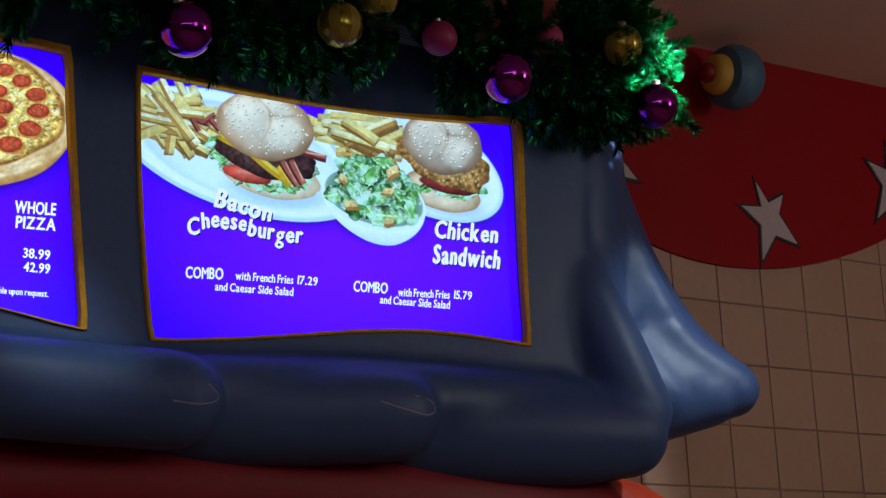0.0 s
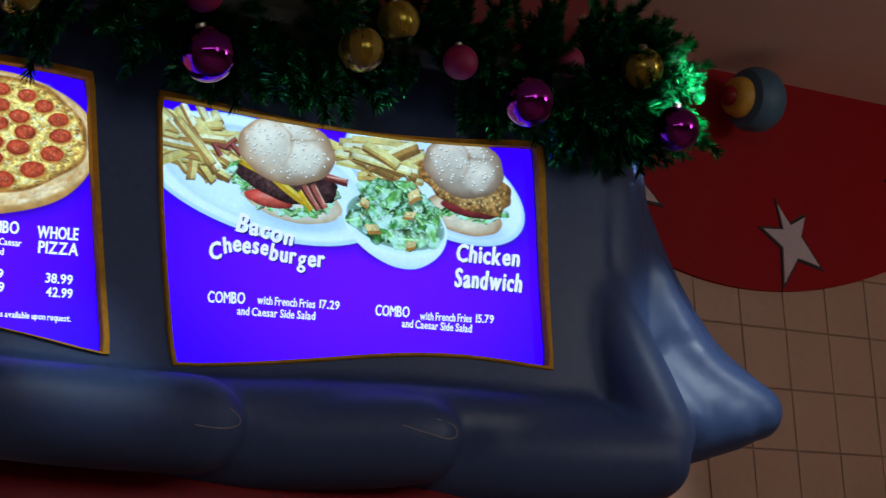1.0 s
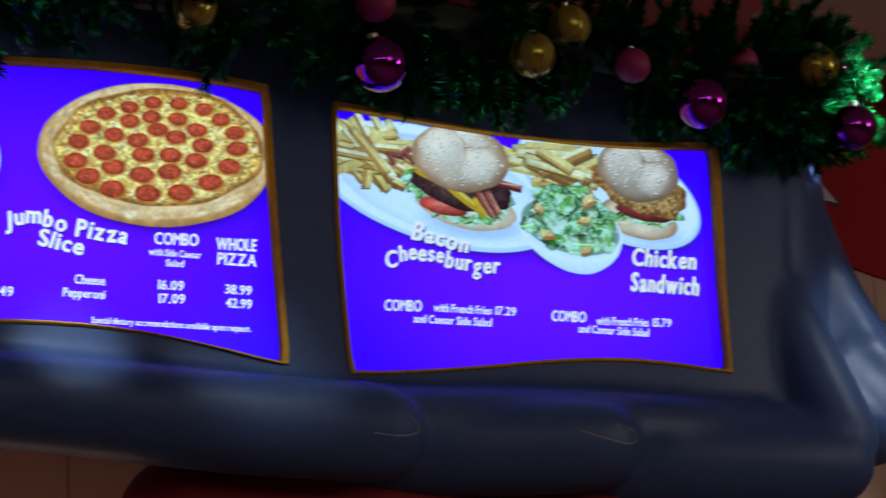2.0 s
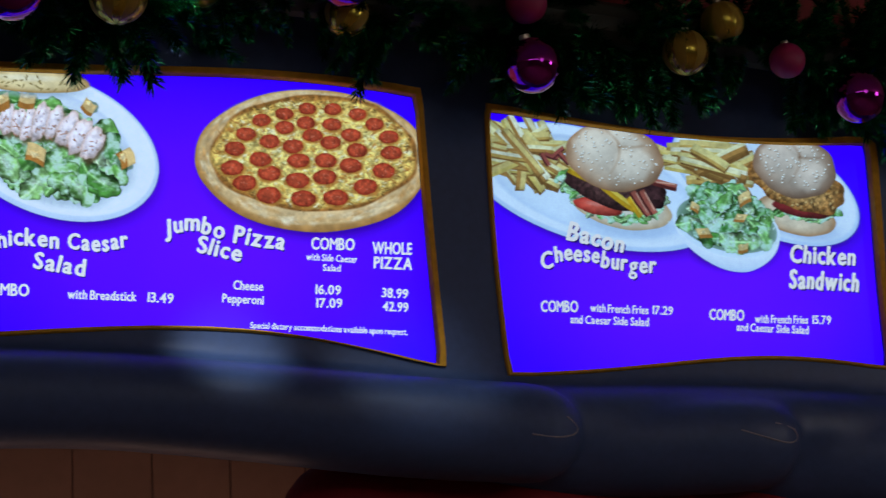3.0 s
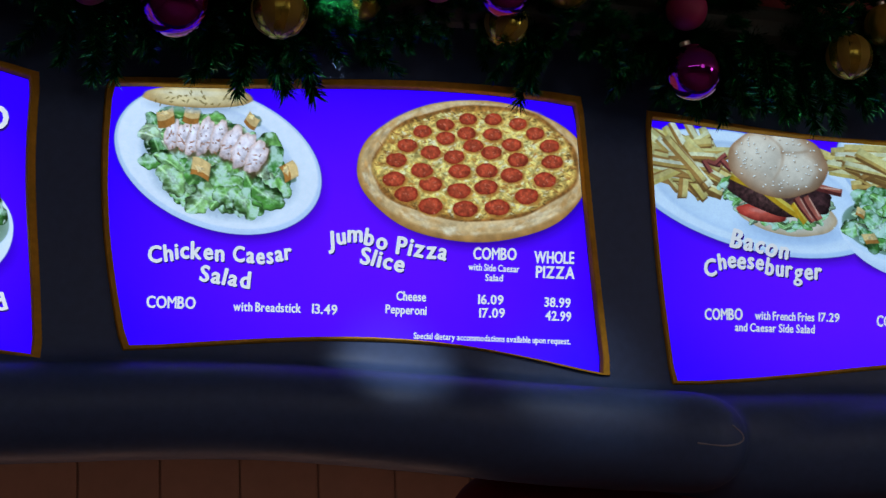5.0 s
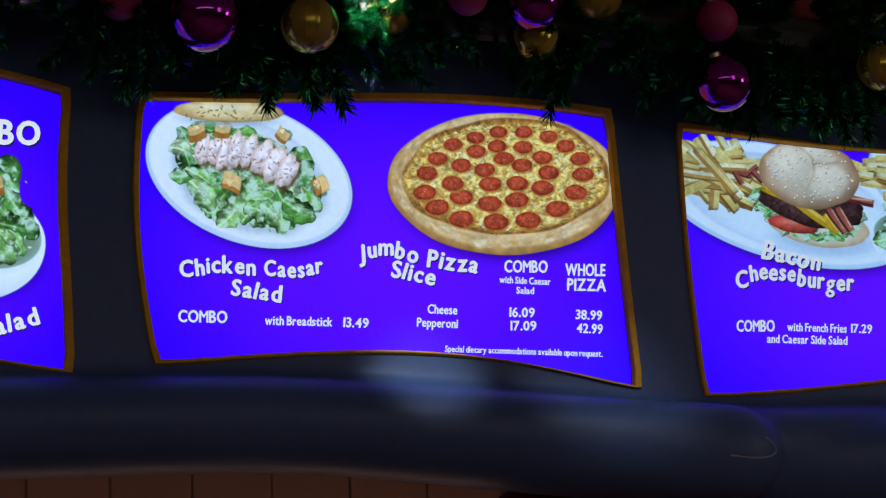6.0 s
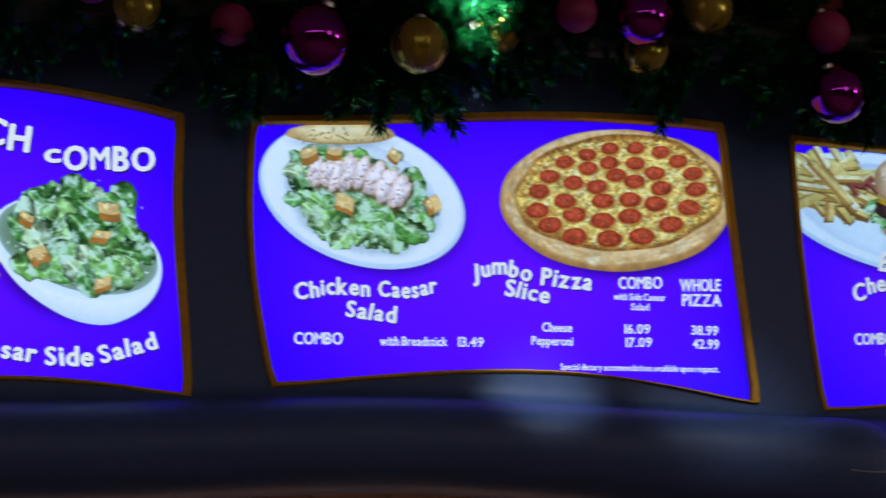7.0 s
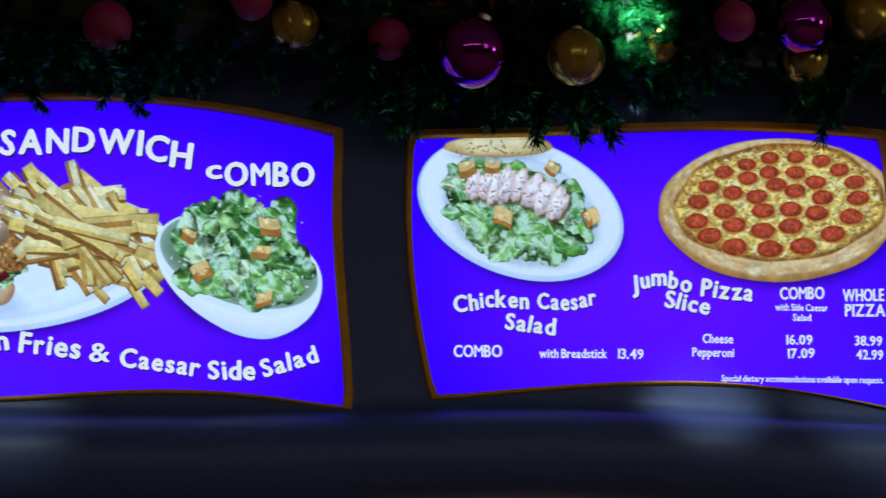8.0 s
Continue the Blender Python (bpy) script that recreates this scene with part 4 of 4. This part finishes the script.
scr = menu_board("right", "lit violet menu display with burgers and fries in ochre frame")
ph = Photo("right", 240, 120, 925, 480, 13)
plate(ph, 430, 284, 235, 99, 19, 0.8)
plate(ph, 735, 290, 178, 86, 30, 0.8)
fries(ph, 318, 222, 80, 46, 25, 44, 22, 30, 104, 14)
for x, y, t in ((362, 226, 20), (374, 222, -30), (384, 232, 40), (350, 232, 70)):
    ph.stick(x, y, 26, 9, t, (170, 84, 70), (96, 40, 40))
fries(ph, 645, 250, 66, 40, 15, 26, 16, 24, 96, 14)
burger(ph)
chicken_sandwich(ph, 787, 266, 1.0)
salad_bowl(ph, 665, 364, 0.62)
ph.put("food_picture", scr, "picture of a burger, a chicken sandwich, fries and salad")
words(scr, "Bacon", 383, 375, 480, 404, 31)
words(scr, "Cheeseburger", 335, 425, 538, 441, 29, (0, 12, 16, 15, 15, 13, 5, 3, 2, -2, -1, 0))
words(scr, "COMBO", 332, 503, 398, 506, 20)
words(scr, "with French Fries", 420, 506, 522, 514, 14.5)
words(scr, "17.29", 530, 514, 565, 517, 15)
words(scr, "and Caesar Side Salad", 384, 525, 522, 535, 14.5)
words(scr, "Chicken", 773, 431, 883, 441, 30)
words(scr, "Sandwich", 770, 476, 887, 487, 32)
words(scr, "COMBO", 629, 527, 689, 531, 19)
words(scr, "with French Fries", 708, 535, 799, 540, 14)
words(scr, "15.79", 807, 540, 838, 542, 14.5)
words(scr, "and Caesar Side Salad", 676, 548, 799, 558, 14)

scr = menu_board("left", "lit violet menu display with fries and salad in ochre frame")
ph = Photo("left", -330, 250, 620, 640, 14)
plate(ph, 20, 462, 285, 125, -6, 0.82)
chicken_sandwich(ph, -70, 368, 1.45)
fries(ph, 150, 408, 116, 86, 20, 66, 30, 24, 160, 18)
salad_bowl(ph, 422, 468, 1.0)
ph.put("food_picture", scr, "picture of fries and a bowl of salad on a white plate")
words(scr, "SANDWICH", 1, 274, 337, 297, 43, (1, 5, 10, 15, 16, 16, 9, 0))
words(scr, "c", 365, 317, 392, 316, 34)
words(scr, "OMBO", 399, 328, 555, 329, 40)
words(scr, "h", -6, 621, 15, 619, 36)
words(scr, "Fries", 34, 623, 140, 634, 35)
words(scr, "&", 159, 639, 192, 640, 32)
words(scr, "Caesar", 212, 648, 351, 666, 32)
words(scr, "Side", 369, 671, 451, 671, 32)
words(scr, "Salad", 467, 668, 564, 641, 31)


# ---- garland and its ornaments ----
def sprig_mesh(seed, length, needles):
    rnd = random.Random(seed)
    bm = bmesh.new()
    bend = rnd.uniform(-0.25, 0.25)
    droop = rnd.uniform(0.05, 0.35)
    axis = lambda u: Vector((length * u, bend * length * u * u, -droop * length * u * u))
    # wire core
    ring = []
    for i in range(7):
        u = i / 6
        c, r = axis(u), 0.0022 * (1 - 0.6 * u)
        ring.append([bm.verts.new(c + Vector((0, r * math.cos(a), r * math.sin(a)))) for a in (0, 2.1, 4.2)])
    for a, b in zip(ring, ring[1:]):
        for j in range(3):
            f = bm.faces.new((a[j], a[(j + 1) % 3], b[(j + 1) % 3], b[j]))
            f.material_index = 1
    for i in range(needles):
        u = rnd.uniform(0.04, 1.0)
        c = axis(u)
        a = rnd.uniform(0, 6.283)
        tilt = rnd.uniform(0.75, 1.30) * (1 - 0.35 * u ** 3)
        d = Vector((math.cos(tilt), math.sin(tilt) * math.cos(a), math.sin(tilt) * math.sin(a)))
        n = rnd.uniform(0.034, 0.050) * (1 - 0.18 * u)
        side = d.cross(Vector((rnd.gauss(0, 1), rnd.gauss(0, 1), rnd.gauss(0, 1)))).normalized() * rnd.uniform(0.0010, 0.0019)
        curl = Vector((0, 0, -0.12 * n))
        v = [bm.verts.new(q) for q in (c - side, c + side, c + d * n * 0.6 + side * 0.9 + curl * 0.3, c + d * n * 0.6 - side * 0.9 + curl * 0.3, c + d * n + curl)]
        bm.faces.new((v[0], v[1], v[2], v[3]))
        bm.faces.new((v[3], v[2], v[4]))
    me = bpy.data.meshes.new("sprig")
    bm.to_mesh(me)
    bm.free()
    me.materials.append(NEEDLE)
    me.materials.append(STEM)
    return me


garland = thing("pine_garland", "thick artificial green pine garland draped along the top of the sign", "garland")
part("core", sweep(bmesh.new(), [(-1.7, 4.42, 3.45, 0.055), (-0.4, 4.40, 3.45, 0.06), (0.9, 4.40, 3.43, 0.06), (1.9, 4.40, 3.44, 0.06), (2.7, 4.41, 3.42, 0.055), (3.44, 4.42, 3.36, 0.04)], 10, 8), STEM, garland, "dark twisted wire core")
SPRIGS = [sprig_mesh(40 + i, random.uniform(0.16, 0.23), 480) for i in range(8)]
rnd = random.Random(7)


HANG = [(-1.0, 3.22), (-0.19, 3.205), (0.0, 3.19), (0.12, 3.235), (0.30, 3.29), (0.49, 3.22), (0.70, 3.155), (0.85, 3.14), (1.0, 3.12), (1.10, 3.14), (1.20, 3.20), (1.31, 3.235), (1.42, 3.28), (1.50, 3.31),
        (1.62, 3.245), (1.76, 3.165), (1.86, 3.165), (1.98, 3.235), (2.12, 3.14), (2.30, 3.12), (2.46, 3.165), (2.56, 3.23), (2.64, 3.32), (2.72, 3.22), (2.80, 3.16), (3.04, 3.155), (3.28, 3.135), (3.42, 3.14), (3.6, 3.18)]


def reach(x):
    """How far the sprigs hang at x: long in the tufts, short between them."""
    low = np.interp(x, [q[0] for q in HANG], [q[1] for q in HANG])
    return float(3.42 - low) / (0.225 if x < 2.66 else 0.25)


def sprig_pose(x, a):
    """A sprig at x along the core; a is its turn in the cross-section: -90 hangs down, 0 points out."""
    d = Vector((rnd.gauss(0, 0.5), -math.cos(radians(a)), math.sin(radians(a)))).normalized()
    if x > 3.25:
        d = (d + Vector((rnd.uniform(0.1, 0.9), 0, 0))).normalized()
    size = (max(0.55, reach(x)) if a < -48 else 0.5 + 0.3 * reach(x)) * rnd.uniform(0.74, 1.02)
    base = Vector((x, 4.42, 3.455 - 0.05 * max(0.0, (x - 2.6) / 0.75) - 0.03 * (reach(x) - 1.2))) + d * rnd.uniform(0.02, 0.07)
    up = Vector((0, 0, 1)) if abs(d.z) < 0.8 else Vector((0, -1, 0))
    yv = up.cross(d).normalized()
    zv = d.cross(yv)
    return Matrix.Translation(base) @ Matrix((d, yv, zv)).transposed().to_4x4() @ pose(0, 0, 0, rnd.uniform(0, 360)) @ Matrix.Scale(size, 4)


for i in range(296):
    ob = new("sprig", SPRIGS[i % 8])
    ob.parent = garland
    ob.matrix_basis = sprig_pose(-0.75 + 4.10 * (i + rnd.random()) / 256 if i < 256 else rnd.uniform(3.28, 3.49), rnd.choice((rnd.gauss(-70, 25), rnd.gauss(-35, 30), rnd.uniform(-20, 70))))

# the inner growth behind them, too dense to tell apart
verts, faces, slots = [], [], []
for i in range(560):
    me = SPRIGS[i % 8]
    m = np.array(sprig_pose(-1.0 + 4.30 * (i + rnd.random()) / 400 if i < 400 else rnd.uniform(3.26, 3.49) if i < 500 else rnd.uniform(1.04, 1.40), rnd.uniform(-110, 85) if i < 500 else rnd.uniform(-50, 45)))
    co = np.empty(len(me.vertices) * 3)
    me.vertices.foreach_get("co", co)
    base = len(verts)
    verts += (co.reshape(-1, 3) @ m[:3, :3].T + m[:3, 3]).tolist()
    for p in me.polygons:
        faces.append([base + k for k in p.vertices])
        slots.append(p.material_index)
fill = bpy.data.meshes.new("inner_needles")
fill.from_pydata(verts, [], faces)
fill.polygons.foreach_set("material_index", slots)
fill.materials.append(NEEDLE)
fill.materials.append(STEM)
ob = new("inner_needles", fill)
ob.parent = garland
tagged(ob, "dense inner needles of the garland", kind="stuff")


def ornament(kind, x, y, z, r, lean=0):
    label = {"P": "shiny mirrored purple bauble hanging in the pine garland", "G": "gold bauble with broad petal stripes in the pine garland", "R": "matt magenta bauble tucked in the pine garland"}[kind]
    root = thing("bauble", label, "bauble", {"P": "purple baubles", "G": "gold baubles", "R": "magenta baubles"}[kind], at=(x, y, z))
    root.rotation_euler = (radians(lean), radians(lean * 0.6), radians(37 * x))
    n = 22
    prof = [(r * math.sin(math.pi * i / n), -r * math.cos(math.pi * i / n)) for i in range(n + 1)]
    bm = bmesh.new()
    if kind == "G":
        lathe(bm, prof, 48, "z", lambda i, j: 1 if ((j % 8) < 4 * math.sin(math.pi * min(1, (i + 0.5) / n)) ** 0.7) else 0)
        part("ball", bm, [GOLD, GOLDMATT], root, "", 60)
    else:
        lathe(bm, prof, 40)
        part("ball", bm, PURPLE if kind == "P" else PINK, root, "", 60)
    part("cap", lathe(bmesh.new(), [(r * 0.20, r * 0.97), (r * 0.20, r * 1.10), (r * 0.15, r * 1.14), (0.002, r * 1.15)], 16), CAPMETAL, root, "small metal cap", 40)


for row in (("P", 2.026, 3.225, 0.067, 0.00), ("G", 2.443, 3.295, 0.057, 0.03), ("G", 2.554, 3.385, 0.054, 0.05), ("R", 2.732, 3.301, 0.045, 0.04), ("P", 2.935, 3.222, 0.067, 0.00),
            ("R", 3.071, 3.348, 0.040, 0.07), ("G", 3.313, 3.363, 0.056, 0.04), ("R", 3.353, 3.355, 0.050, 0.09), ("P", 3.412, 3.203, 0.062, 0.04), ("R", 0.000, 3.336, 0.053, 0.04),
            ("R", 0.309, 3.408, 0.046, 0.04), ("G", 0.404, 3.351, 0.053, 0.07), ("R", 0.610, 3.325, 0.047, 0.07), ("P", 0.796, 3.300, 0.080, -0.02), ("G", 1.030, 3.297, 0.064, -0.03),
            ("G", 1.215, 3.347, 0.056, 0.13), ("R", 1.175, 3.448, 0.030, 0.12), ("R", 1.403, 3.398, 0.047, 0.02), ("P", 1.563, 3.394, 0.067, 0.00), ("G", 1.562, 3.307, 0.052, 0.10),
            ("G", 1.720, 3.421, 0.059, 0.05), ("R", 2.020, 3.382, 0.050, 0.05)):
    deep = (4.235 + row[4]) / 4.20
    ornament(row[0], row[1] * deep, 4.20 * deep, EYE + (row[2] - EYE) * deep, row[3] * deep, lean=25 * math.sin(9 * row[1]))

# ---- wall tiles ----
PITCH, JOINT = 0.203, 0.005


def tile_mesh():
    bm = box(bmesh.new(), JOINT / 2, PITCH - JOINT / 2, 0.0, 0.013, JOINT / 2, PITCH - JOINT / 2)
    front = [e for e in bm.edges if all(v.co.y < 0.001 for v in e.verts)]
    bmesh.ops.bevel(bm, geom=front, offset=0.003, segments=2, profile=0.5, affect="EDGES")
    me = bpy.data.meshes.new("tile")
    bm.to_mesh(me)
    bm.free()
    me.materials.append(TILE)
    return me


TILE_MESH = tile_mesh()
Z0 = 2.920 - 14 * PITCH
for k in range(10, 16):
    for i in range(-2, 9):
        s = 0.059 + PITCH * i
        ob = new("tile", TILE_MESH)
        ob.parent = wall_turned
        ob.location = (s, rnd.uniform(-0.0008, 0.0008), Z0 + PITCH * k)
        ob.rotation_euler = (rnd.gauss(0, 0.0015), 0, rnd.gauss(0, 0.0015))
for k in range(10, 13):
    for i in range(-3, 17):
        ob = new("tile", TILE_MESH)
        ob.parent = wall_north
        ob.location = (0.716 - PITCH + PITCH * i, WALL + rnd.uniform(-0.0008, 0.0008), Z0 + PITCH * k)
        ob.rotation_euler = (rnd.gauss(0, 0.0015), 0, rnd.gauss(0, 0.0015))
